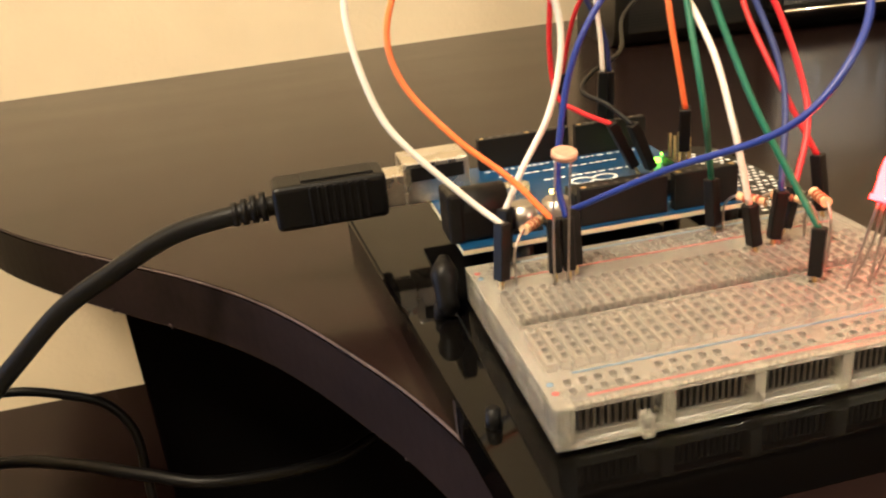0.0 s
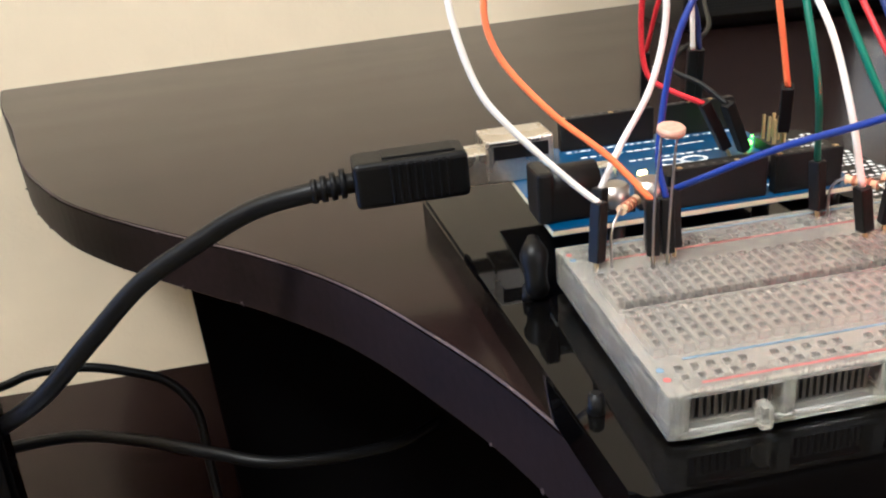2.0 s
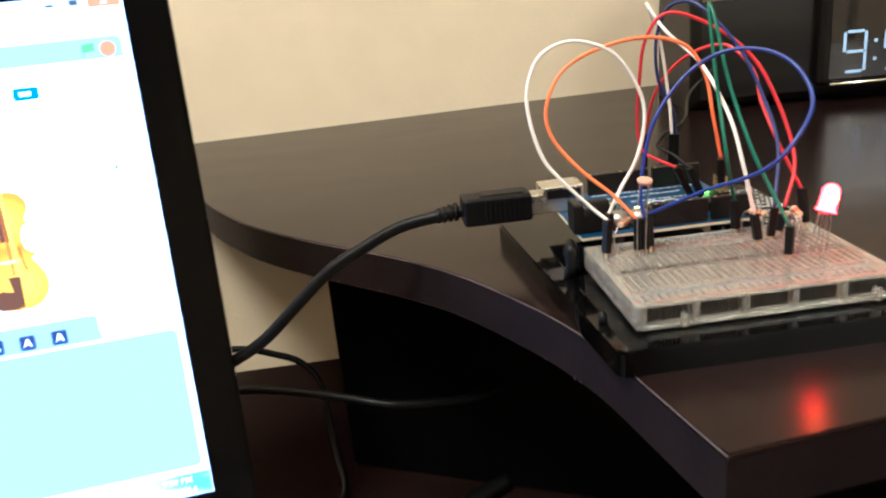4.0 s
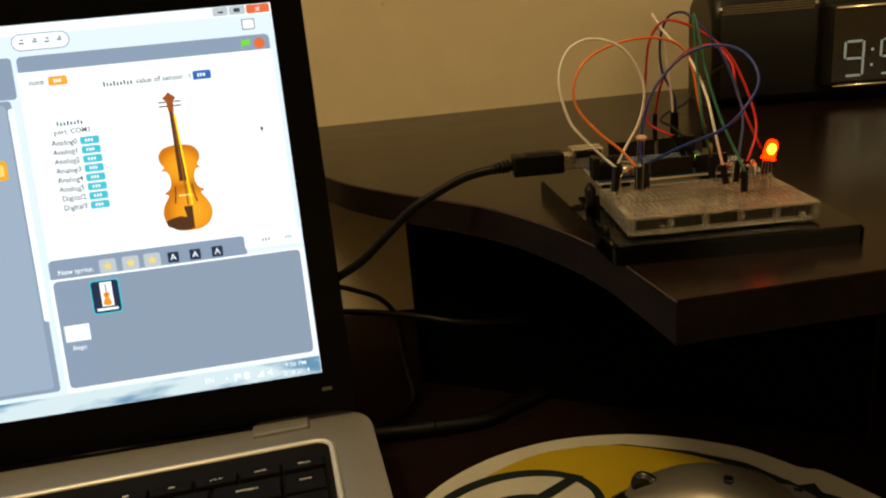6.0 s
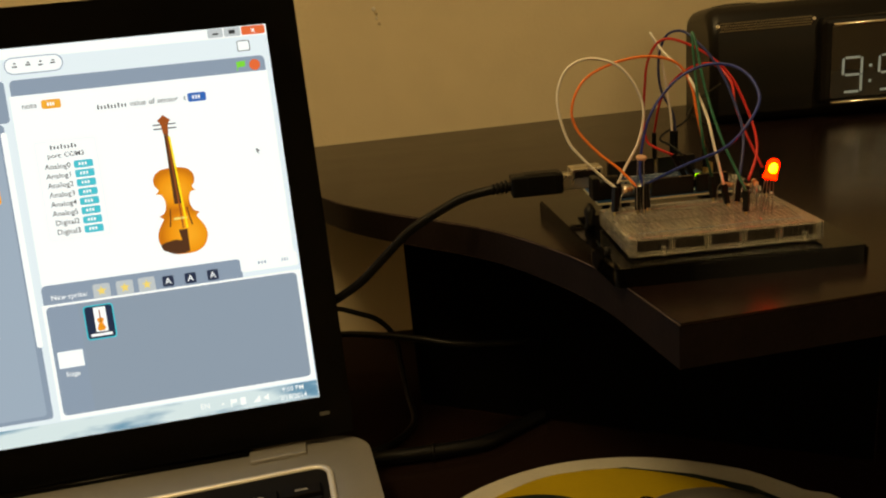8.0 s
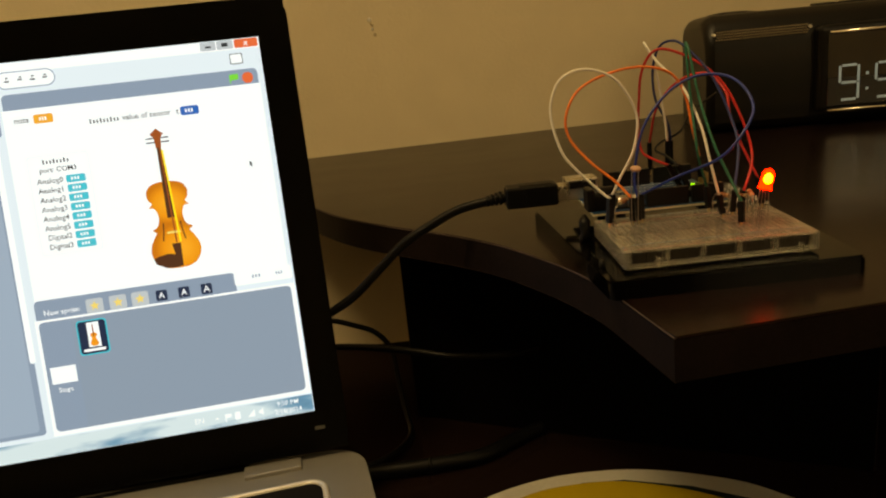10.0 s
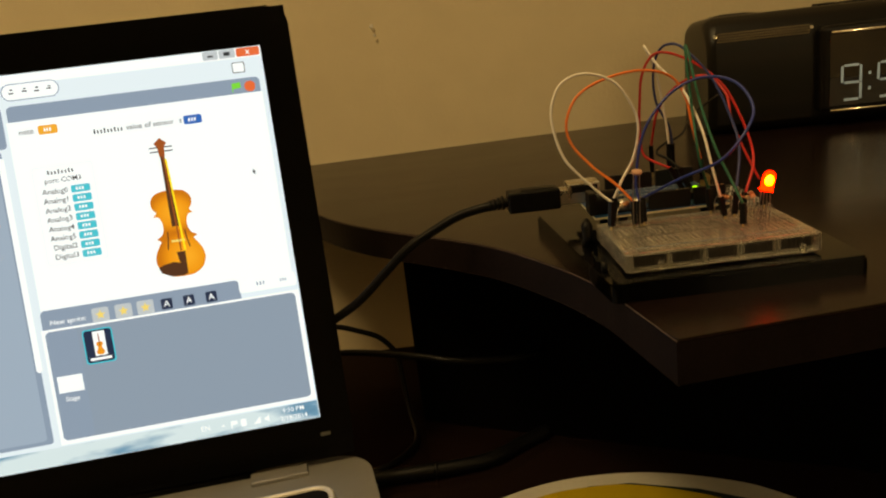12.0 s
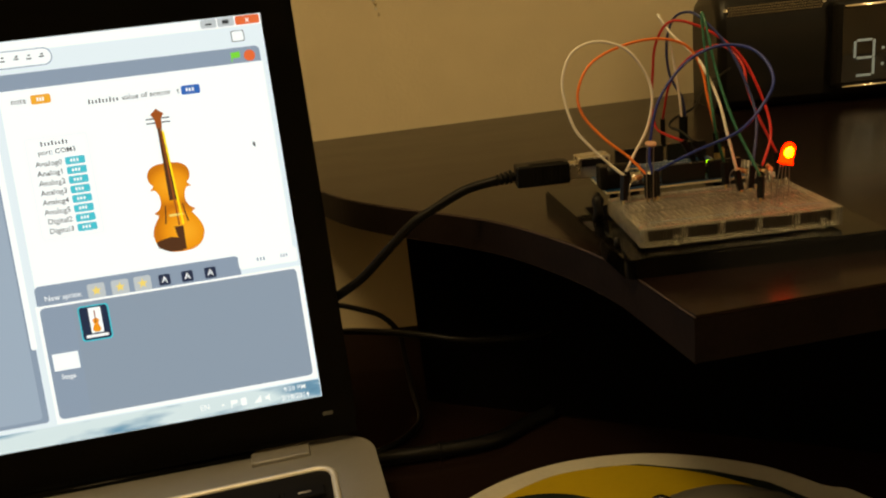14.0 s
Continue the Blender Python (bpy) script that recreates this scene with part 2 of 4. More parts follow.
def text(body, size, name, material, parent, m, align="LEFT", thick=0.0):
    c = bpy.data.curves.new(name, "FONT")
    c.body, c.size, c.align_x, c.align_y, c.resolution_u, c.extrude, c.offset = body, size, align, "CENTER", 2, thick, size * 0.006
    tmp = new("lettering", c)
    me = bpy.data.meshes.new_from_object(tmp.evaluated_get(bpy.context.evaluated_depsgraph_get()))
    bpy.data.objects.remove(tmp)
    bpy.data.curves.remove(c)
    me.name = name
    me.materials.clear()
    me.materials.append(material)
    ob = new(name, me)
    ob.parent, ob.matrix_basis = parent, m
    return ob


def rounded(x0, x1, y0, y1, r, n=6):
    out = []
    for cx, cy, a0 in ((x1 - r, y1 - r, 0), (x0 + r, y1 - r, 90), (x0 + r, y0 + r, 180), (x1 - r, y0 + r, 270)):
        for k in range(n + 1):
            a = radians(a0 + 90 * k / n)
            out.append((cx + r * math.cos(a), cy + r * math.sin(a)))
    return out


def ellipse(cx, cy, a, b, turn=0.0, n=48, start=0.0, end=360.0):
    out = []
    for k in range(n + (end - start < 360)):
        t = radians(start + (end - start) * k / n)
        x, y = a * math.cos(t), b * math.sin(t)
        c, s = math.cos(radians(turn)), math.sin(radians(turn))
        out.append((cx + x * c - y * s, cy + x * s + y * c))
    return out


# ---- room ----
SHELF, DESK = 0.900, 0.755
WALL = pose(0, 0.4545, 0, 0, 0, 5.1)
SLAB = 0.018


def structure(name, bm, material, label, m=None):
    ob = part(name, bm, material)
    if m is not None:
        ob.matrix_basis = m
    return tagged(ob, label, name.split("_")[0], kind="structure")


structure("wall_north", boxm(-2.4, 2.6, 0.0, 0.1, 0, 2.42), PAINT, "cream painted plaster wall behind the desk", WALL)
structure("wall_south", boxm(-2.4, 2.6, -4.7, -4.6, 0, 2.42), PAINT, "cream painted plaster wall", WALL)
structure("wall_west", boxm(-2.5, -2.4, -4.7, 0.1, 0, 2.42), PAINT, "cream painted plaster wall", WALL)
structure("wall_east", boxm(2.6, 2.7, -4.7, 0.1, 0, 2.42), PAINT, "cream painted plaster wall", WALL)
structure("floor", boxm(-2.5, 2.7, -4.7, 0.1, -0.1, 0), CARPET, "brown carpet floor", WALL)
structure("ceiling", boxm(-2.5, 2.7, -4.7, 0.1, 2.42, 2.52), CEIL, "plain white ceiling", WALL)

lamp = thing("ceiling_lamp", "hanging ceiling lamp on a short steel stem", "lamp")
part("base_plate", cylm(0.09, 2.40, 2.42, pose(LAMP[0], LAMP[1], 0), 40), STEEL, lamp)
part("stem", cylm(0.008, 2.27, 2.40, pose(LAMP[0], LAMP[1], 0), 16), STEEL, lamp)

# added out of view; inferred from the warm patch mirrored in the shelf
floor_lamp = thing("floor_lamp", "unseen added floor lamp, lit, with a wide cream drum shade", "lamp", m=pose(0.98, -1.62, 0))
part("base", cylm(0.15, 0.0, 0.025, None, 40, bevel=0.006), STEEL, floor_lamp)
part("pole", cylm(0.012, 0.02, 1.70, None, 16), STEEL, floor_lamp)
bm = bmesh.new()
ring = [[bm.verts.new((r * math.cos(2 * math.pi * k / 48), r * math.sin(2 * math.pi * k / 48), z)) for k in range(48)] for r, z in ((0.36, 1.52), (0.33, 1.88), (0.325, 1.88), (0.355, 1.52))]
for a, b in zip(ring, ring[1:] + ring[:1]):
    for k in range(48):
        bm.faces.new((a[k], a[(k + 1) % 48], b[(k + 1) % 48], b[k])).smooth = True
part("shade", bm, SHADE, floor_lamp, "glowing cream drum shade")

# small chips and a screw hole in the plaster
HOLE_DARK = mat("hole_shade", (0.58, 0.49, 0.33), 0.9, var=0.2)
for x, z, r, m_ in ((-0.1080, 1.0140, 0.0016, HOLE_DARK), (-0.1060, 1.0045, 0.0013, HOLE_DARK), (-0.1096, 1.0176, 0.0022, CEIL), (-0.1078, 1.0095, 0.0014, CEIL)):
    chip = part("plaster_chip", cylm(r, 0, 0.0012, pose(0, 0, 0, 90, 0, 0), 9, r2=r * 0.6), m_)
    chip.matrix_basis = WALL @ pose(x, 0.0003 if m_ is CEIL else -0.0005, z)
    tagged(chip, "small chip and nail hole in the painted wall", "wall mark", "wall marks")

# ---- desk with raised shelf ----
edge_line = [(-0.2295, 0.434), (-0.2125, 0.380), (-0.188, 0.317), (-0.163, 0.2468), (-0.1395, 0.2010), (-0.1220, 0.1765), (-0.1045, 0.1570), (-0.0812, 0.1335), (-0.066, 0.1185),
             (-0.049, 0.0985), (-0.0365, 0.0795), (-0.0258, 0.059), (-0.0178, 0.042), (-0.0118, 0.026), (-0.0065, 0.008), (-0.002, -0.016), (0.0042, -0.0515)]
curve = [(v.x, v.y) for v in spline([(x, y, 0) for x, y in edge_line], 5)]
outline = curve + [(0.85, 0.053), (0.85, 0.5275)]
shelf = thing("desk_shelf", "raised espresso laminate shelf with a curved front edge", "shelf")
part("board", prism([(x, y) for x, y in outline][::1], SHELF - SLAB, SHELF, 0.0008), LAMINATE, shelf)
# edge banding strip, a hair proud of the board
bm = bmesh.new()
strip = []
run = curve + [(0.85, 0.053)]
for i, (x, y) in enumerate(run):
    a, b = Vector(run[max(i - 1, 0)]), Vector(run[min(i + 1, len(run) - 1)])
    d = (b - a).normalized()
    if i == len(curve) - 1:
        d = Vector((0.75, -0.66)).normalized()
    nrm = Vector((-d.y, d.x)) * -0.0008
    strip.append([bm.verts.new((x + nrm.x, y + nrm.y, z)) for z in (SHELF - SLAB + 0.0004, SHELF - 0.0009)])
for a, b in zip(strip, strip[1:]):
    f = bm.faces.new((a[0], b[0], b[1], a[1]))
part("edge_band", bm, EDGE, shelf, "dark brown edge band with worn corners")
for zz in (SHELF - 0.0007, SHELF - SLAB + 0.0002):
    part("worn_edge", tube([(x, y, zz) for x, y in edge_line], 0.00045, 5, 5), WORN, shelf, "scuffed lighter edge line")

rng_nick = random.Random(11)
for k in range(14):
    x, y = curve[rng_nick.randrange(8, len(curve) - 4)]
    top = rng_nick.random() < 0.5
    zz = SHELF - 0.0008 if top else SHELF - SLAB + 0.0006
    nick = part("edge_nick", cylm(1.0, -1.0, 1.0, None, 7, r2=0.4), WORN, shelf)
    nick.matrix_basis = pose(x - 0.0004, y - 0.0004, zz, 40, rng_nick.uniform(0, 90), rng_nick.uniform(0, 90)) @ Matrix.Diagonal((rng_nick.uniform(0.0005, 0.0016), 0.0005, 0.0004, 1))

panel = thing("support_panel", "black upright panel carrying the raised shelf", "panel")
pv = Vector((0.150 + 0.0985, 0.064 - 0.188))
ang = math.degrees(math.atan2(pv.y, pv.x))
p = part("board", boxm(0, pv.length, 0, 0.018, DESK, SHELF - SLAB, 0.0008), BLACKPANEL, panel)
p.matrix_basis = pose(-0.0985, 0.188, 0, 0, 0, ang)
for x in (-0.0006, pv.length):
    e = part("edge_strip", boxm(x, x + 0.0006, 0.0005, 0.0175, DESK, SHELF - SLAB), EDGE, panel)
    e.matrix_basis = pose(-0.0985, 0.188, 0, 0, 0, ang)

desk = thing("desk", "dark espresso laminate desk top with a glossy finish", "desk")
part("top", boxm(-0.95, 1.1, -0.55, 0.325, DESK - 0.025, DESK, 0.0015), LAMINATE, desk)
for lx, ly in ((-0.9, -0.5), (0.95, -0.5), (-0.9, 0.26), (0.95, 0.26)):
    part("leg", boxm(lx, lx + 0.05, ly, ly + 0.05, 0, DESK - 0.025, 0.002), LAMINATE, desk)

# ---- electronics on the shelf ----
PLATE = 0.908
plate = thing("project_base", "glossy black acrylic base plate lying on the shelf", "base plate")
plate_line = rounded(-0.0085, 0.0980, -0.0095, 0.1225, 0.003, 4)
plate_line = [(x - 0.080 * max(0.0, y + 0.0065) * (1 - (x + 0.0085) / 0.1065), y) for x, y in plate_line]
part("plate", prism(plate_line, SHELF, PLATE, 0.0009), ACRYLIC, plate)
# dark stubs; the front one stands in for a reflection in the acrylic
for fx, fy in ((-0.0065, 0.012), (-0.0065, 0.052)):
    part("knob_and_reflection", cylm(0.0016, PLATE - 0.002, PLATE + 0.0035, pose(fx, fy, 0), 12, r2=0.0012, bevel=0.0004), RUBBER, plate)
part("clamp_ear", tube([(-0.0045, 0.0525, PLATE + 0.0005), (-0.005, 0.0515, PLATE + 0.004), (-0.0047, 0.0535, PLATE + 0.0085), (-0.004, 0.0565, PLATE + 0.0115)], lambda t: 0.0015 + 0.0012 * math.sin(3.1 * t) + 0.0004 * math.sin(11 * t), 6, 12), RUBBER, plate)

# breadboard: clear body with a grid of sockets
BB, TOP = 0.9093, 0.9170
W, D = 0.0825, 0.0546
bread = thing("breadboard", "clear plastic solderless breadboard with red and blue rail lines", "breadboard")
bm = bmesh.new()
PITCH, HOLE = 0.00254, 0.00058


def socket_grid(bm, x0, y0, nx, ny, skip=()):
    """Square sockets sunk into a flat strip; returns the covered rectangle."""
    h = PITCH / 2
    for i in range(nx):
        for j in range(ny):
            cx, cy = x0 + i * PITCH, y0 + j * PITCH
            o = [bm.verts.new((cx + sx * h, cy + sy * h, TOP)) for sx, sy in ((-1, -1), (1, -1), (1, 1), (-1, 1))]
            if i in skip:
                bm.faces.new(o)
                continue
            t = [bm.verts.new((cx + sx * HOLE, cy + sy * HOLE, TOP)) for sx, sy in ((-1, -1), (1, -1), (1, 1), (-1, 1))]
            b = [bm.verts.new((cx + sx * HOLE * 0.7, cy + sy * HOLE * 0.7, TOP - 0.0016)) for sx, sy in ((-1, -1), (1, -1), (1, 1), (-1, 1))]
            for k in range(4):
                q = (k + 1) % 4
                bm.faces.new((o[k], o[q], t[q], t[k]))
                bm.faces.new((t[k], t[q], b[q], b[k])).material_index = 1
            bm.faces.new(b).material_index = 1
    return x0 - h, x0 + (nx - 0.5) * PITCH, y0 - h, y0 + (ny - 0.5) * PITCH


gx = (W - 29 * PITCH) / 2
rects = [socket_grid(bm, gx, 0.0147, 30, 5), socket_grid(bm, gx, 0.0299, 30, 5)]
rails = []
for y0 in (0.0042, 0.0478):
    rails.append(socket_grid(bm, gx, y0, 30, 2, skip=(5, 11, 17, 23, 29)))
# flat strips between and around the grids
ys = sorted([(r[2], r[3]) for r in rects + rails])
lo = 0.0
for a, b in ys + [(D, D)]:
    if abs(lo - 0.026) < 0.002:
        # centre channel
        for y0, y1, z0, z1 in ((lo, lo, TOP, TOP - 0.0016), (lo, a, TOP - 0.0016, TOP - 0.0016), (a, a, TOP - 0.0016, TOP)):
            bm.faces.new([bm.verts.new(c) for c in ((gx - PITCH / 2, y0, z0), (gx + 29.5 * PITCH, y0, z0), (gx + 29.5 * PITCH, y1, z1), (gx - PITCH / 2, y1, z1))])
    else:
        bm.faces.new([bm.verts.new(c) for c in ((gx - PITCH / 2, lo, TOP), (gx + 29.5 * PITCH, lo, TOP), (gx + 29.5 * PITCH, a, TOP), (gx - PITCH / 2, a, TOP))])
    lo = b
for x0, x1 in ((0, gx - PITCH / 2), (gx + 29.5 * PITCH, W)):
    bm.faces.new([bm.verts.new(c) for c in ((x0, 0, TOP), (x1, 0, TOP), (x1, D, TOP), (x0, D, TOP))])
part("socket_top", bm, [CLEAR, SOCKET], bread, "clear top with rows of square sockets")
# side walls, base and window ribs
part("floor_plate", boxm(0.0022, W - 0.0022, 0.0012, D - 0.0015, BB + 0.0002, BB + 0.0018), CLEAR, bread)
for x0, x1 in ((0.0, 0.0022), (W - 0.0022, W)):
    part("end_wall", boxm(x0, x1, 0.0, D, BB, TOP - 0.0001, 0.0003), CLEAREDGE, bread)
part("front_sill", boxm(0.0022, W - 0.0022, 0.0, 0.0011, BB, BB + 0.0009), CLEAREDGE, bread)
part("front_lip", boxm(0.0022, W - 0.0022, 0.0, 0.0011, TOP - 0.0008, TOP - 0.0001), CLEAREDGE, bread)
part("rear_wall", boxm(0.0022, W - 0.0022, D - 0.0014, D, BB, TOP - 0.0001), CLEAREDGE, bread)
for i in range(30):
    for y0 in (0.0137, 0.0289):
        x = gx + i * PITCH
        if i == 0 and y0 < 0.02:
            strip_ob = part("terminal_strip", boxm(-0.0009, 0.0009, 0, 0.0122, BB + 0.002, TOP - 0.0019), LEAD, bread)
            strip_mesh = strip_ob.data
        else:
            strip_ob = new("terminal_strip", strip_mesh)
            strip_ob.parent = bread
        strip_ob.location = (x, y0, 0)
for cx in (0.0022, 0.0184, 0.03365, 0.0489, 0.06415, W - 0.0022):
    part("rib", boxm(cx - 0.0010, cx + 0.0010, -0.0002, 0.005, BB + 0.0001, TOP - 0.00015, 0.0003), CLEAREDGE, bread)
for cx in (0.0145, 0.0745):
    part("lug", boxm(cx - 0.001, cx + 0.001, -0.0014, 0.0012, BB, BB + 0.004, 0.0004), CLEAREDGE, bread)
fins = []
for a, b in ((0.0038, 0.0168), (0.0200, 0.0320), (0.0353, 0.0473), (0.0505, 0.0625), (0.0658, 0.0788)):
    part("clip_strip", boxm(a, b, 0.0024, 0.0044, BB + 0.002, TOP - 0.0016), CLIP, bread)
    for k in range(11):
        x = a + (k + 0.5) * (b - a) / 11
        if not fins:
            fins.append(part("clip_fin", boxm(-0.00028, 0.00028, 0.0016, 0.0025, BB + 0.0021, TOP - 0.0018), FIN, bread).data)
            bpy.data.objects["clip_fin"].location = (x, 0, 0)
        else:
            fin = new("clip_fin", fins[0])
            fin.parent, fin.location = bread, (x, 0, 0)
# side slots with clips, seen through the left end
for y0, y1 in ((0.005, 0.0125), (0.0185, 0.024), (0.030, 0.037), (0.043, 0.050)):
    part("end_recess", boxm(-0.0003, 0.0001, y0, y1, BB + 0.0014, TOP - 0.0016, 0.0001, 1), FROST, bread)
for y, m_ in ((0.0022, REDLINE), (0.0088, BLUELINE), (0.0458, REDLINE), (0.0526, BLUELINE)):
    part("rail_line", boxm(0.006, W - 0.004, y - 0.0002, y + 0.0002, TOP - 0.0001, TOP + 0.00006), m_, bread)
for y, m_ in ((0.0042, REDLINE), (0.0068, BLUELINE), (0.0478, BLUELINE), (0.0504, REDLINE)):
    part("rail_mark", cylm(0.0006, TOP - 0.0001, TOP + 0.00006, pose(0.0016, y, 0), 10), m_, bread)

# controller board
AX, AY, AZ = 0.0008, 0.0584, 0.9193
board = thing("controller_board", "blue microcontroller board with black pin headers", "circuit board", m=pose(AX, AY, 0))
L_, H_ = 0.0686, 0.0534
pcb_line = [(0, 0), (L_ - 0.0025, 0), (L_ - 0.0025, 0.004), (L_, 0.0065), (L_, 0.038), (L_ - 0.0025, 0.0405), (L_ - 0.0025, H_ - 0.0015), (L_ - 0.004, H_), (0, H_)]
part("pcb", prism(pcb_line, AZ - 0.0015, AZ), PCB, board)
part("pcb_core", prism([(x * 1.002 - 0.00007, y * 1.002 - 0.00007) for x, y in pcb_line], AZ - 0.0013, AZ - 0.0003), PCBEDGE, board, "pale fibreglass board edge")
for sx, sy in ((0.014, 0.0025), (0.066, 0.0076), (0.0153, 0.0508), (0.066, 0.0355)):
    part("standoff", cylm(0.0022, PLATE, AZ - 0.0015, pose(sx, sy, 0), 12), BLACK, board)
usb = part("usb_socket", boxm(-0.0062, 0.0102, 0.0324, 0.0444, AZ, AZ + 0.0105, 0.0005), STEEL, board, "shiny plated square socket")
part("socket_slot", boxm(-0.0045, 0.0088, 0.0321, 0.0325, AZ + 0.0058, AZ + 0.0092), BLACK, usb)
jack = part("power_jack", boxm(-0.0018, 0.0117, 0.0033, 0.0123, AZ, AZ + 0.0075, 0.0008), BLACK, board)
part("jack_barrel", cylm(0.0045, -0.0018, 0.0117, pose(0, 0.0078, AZ + 0.0066, 0, 90, 0), 20), BLACK, jack)
part("jack_front", boxm(-0.0019, 0.0016, 0.0030, 0.0126, AZ, AZ + 0.0112, 0.0008), BLACK, jack)


def header(x0, n, y, hgt=0.0085):
    """A female pin header with its row of contacts."""
    h = part("pin_header", boxm(x0, x0 + n * 0.00254, y - 0.00125, y + 0.00125, AZ, AZ + hgt, 0.0002, 1), BLACK, board)
    for k in range(n):
        x = x0 + (k + 0.5) * 0.00254
        part("contact", boxm(x - 0.0005, x + 0.0005, y - 0.0005, y + 0.0005, AZ + hgt - 0.0005, AZ + hgt + 0.00012), GOLD if k % 5 == 0 else CLIP, h)


header(0.0268, 8, 0.0025)
header(0.0489, 6, 0.0025)
header(0.0170, 10, 0.0508)
header(0.0445, 8, 0.0508)
for k in range(2):
    cap = part("capacitor", cylm(0.0032, AZ, AZ + 0.0056, pose(0.0155 + 0.0078 * k, 0.0067, 0), 20, bevel=0.0005), LEAD, board, "aluminium can capacitor")
    part("capacitor_foot", boxm(0.0155 + 0.0078 * k - 0.0034, 0.0155 + 0.0078 * k + 0.0034, 0.0033, 0.0101, AZ, AZ + 0.0009), BLACK, cap)
part("chip", boxm(0.029, 0.064, 0.0098, 0.0172, AZ + 0.0007, AZ + 0.0042, 0.0003), BLACK, board)
part("small_chip", boxm(0.0185, 0.0235, 0.029, 0.034, AZ, AZ + 0.001), BLACK, board)
part("crystal", prism([(x + 0.0125, y + 0.0245) for x, y in rounded(0, 0.011, 0, 0.0045, 0.0022)], AZ, AZ + 0.0032, 0.0003), STEEL, board)
part("reset_button", boxm(0.005, 0.011, 0.0465, 0.0525, AZ, AZ + 0.0036, 0.0003), STEEL, board)
part("pin_block", boxm(0.0612, 0.0662, 0.0242, 0.0318, AZ, AZ + 0.0025), BLACK, board)
for i in range(3):
    for j in range(2):
        part("isp_pin", boxm(0.0622 + j * 0.00254, 0.0628 + j * 0.00254, 0.0252 + i * 0.00254, 0.0258 + i * 0.00254, AZ + 0.0025, AZ + 0.0085), GOLD, board)
part("power_light", boxm(0.0592, 0.0618, 0.0335, 0.0353, AZ, AZ + 0.0013, 0.0005), LED_GREEN, board, "lit green indicator")
part("status_light", boxm(0.0646, 0.0651, 0.0396, 0.0400, AZ, AZ + 0.0006), LED_GREEN, board, "lit green indicator")
part("signal_light", boxm(0.0278, 0.0300, 0.0235, 0.0250, AZ, AZ + 0.0011, 0.0004), LED_AMBER, board, "lit amber indicator")
# white printing: two linked rings and rows of bars
bm = bmesh.new()
for cx in (0.0385, 0.0445):
    o, i = ellipse(cx, 0.030, 0.0034, 0.0026, n=24), ellipse(cx, 0.030, 0.0025, 0.0017, n=24)
    vo, vi = [bm.verts.new((x, y, AZ + 0.00006)) for x, y in o], [bm.verts.new((x, y, AZ + 0.00006)) for x, y in i]
    for k in range(24):
        bm.faces.new((vo[k], vo[(k + 1) % 24], vi[(k + 1) % 24], vi[k]))
part("printed_mark", bm, SILK, board)
rng = random.Random(4)
bm = bmesh.new()
for y, x0, x1, h in ((0.0255, 0.034, 0.050, 0.0014), (0.0345, 0.030, 0.056, 0.0008), (0.0475, 0.018, 0.064, 0.0009), (0.0065, 0.030, 0.064, 0.0007), (0.0205, 0.030, 0.060, 0.0006), (0.042, 0.02, 0.052, 0.0007)):
    x = x0
    while x < x1:
        w = rng.uniform(0.0006, 0.0019)
        box(bm, x, x + w, y, y + h, AZ - 0.0001, AZ + 0.00005)
        x += w + rng.uniform(0.0004, 0.0012)
part("printed_bars", bm, SILK, board, "rows of tiny white print")

# end tab of the base with white print and a perforated patch
tab = thing("end_tab", "black board end with dense white printed pattern", "circuit board")
part("tab_plate", prism(rounded(0.0705, 0.0905, 0.060, 0.118, 0.006), PLATE, PLATE + 0.0055, 0.0004), BLACK, tab)
bm = bmesh.new()
for i in range(9):
    for j in range(22):
        x, y = 0.0728 + i * 0.0019 + (j % 2) * 0.0009, 0.064 + j * 0.0022
        if rng.random() < 0.85:
            box(bm, x, x + 0.0011, y, y + rng.uniform(0.0006, 0.0013), PLATE + 0.0054, PLATE + 0.00556)
part("printed_pattern", bm, SILK, tab)

# light sensor and resistors
sensor = thing("light_sensor", "small round light sensor on two bare leads", "sensor")
part("sensor_head", cylm(0.0024, 0, 0.0014, pose(0.0160, 0.0368, 0.9432, 10, 3, 0), 24, bevel=0.0002), LDRFACE, sensor)
for dx in (-0.0014, 0.0014):
    part("lead", tube([(0.0160 + dx, 0.0405, TOP - 0.001), (0.0160 + dx * 1.1, 0.0395, 0.930), (0.0160 + dx, 0.0372, 0.9437)], 0.00026, 5, 6), LEAD, sensor)


def resistor(a, b, arch):
    r = thing("resistor", "tan resistor with bent leads in the breadboard", "resistor", "resistors")
    a, b = Vector(a), Vector(b)
    mid = (a + b) / 2 + Vector((0, 0, arch))
    d = (b - a).normalized()
    part("lead", tube([a, a + Vector((0, 0, arch * 0.7)), mid - d * 0.0035, mid, mid + d * 0.0035, b + Vector((0, 0, arch * 0.7)), b], 0.0003, 6, 6), LEAD, r)
    body = part("body", tube([mid - d * 0.003, mid - d * 0.0027, mid, mid + d * 0.0027, mid + d * 0.003], lambda t: 0.0008 if 0.2 < t < 0.8 else 0.0011, 5, 12), RESISTOR, r)
    for s in (-0.0014, 0, 0.0014):
        part("colour_band", tube([mid + d * (s - 0.0003), mid + d * (s + 0.0003)], 0.00112, 1, 12), BAND, body)
    return r


resistor((0.0075, 0.0427, TOP - 0.0005), (0.0178, 0.0520, TOP - 0.0005), 0.0105)
resistor((0.0620, 0.0395, TOP - 0.0005), (0.0560, 0.0500, TOP - 0.0005), 0.009)
resistor((0.0705, 0.0400, TOP - 0.0005), (0.0640, 0.0505, TOP - 0.0005), 0.008)
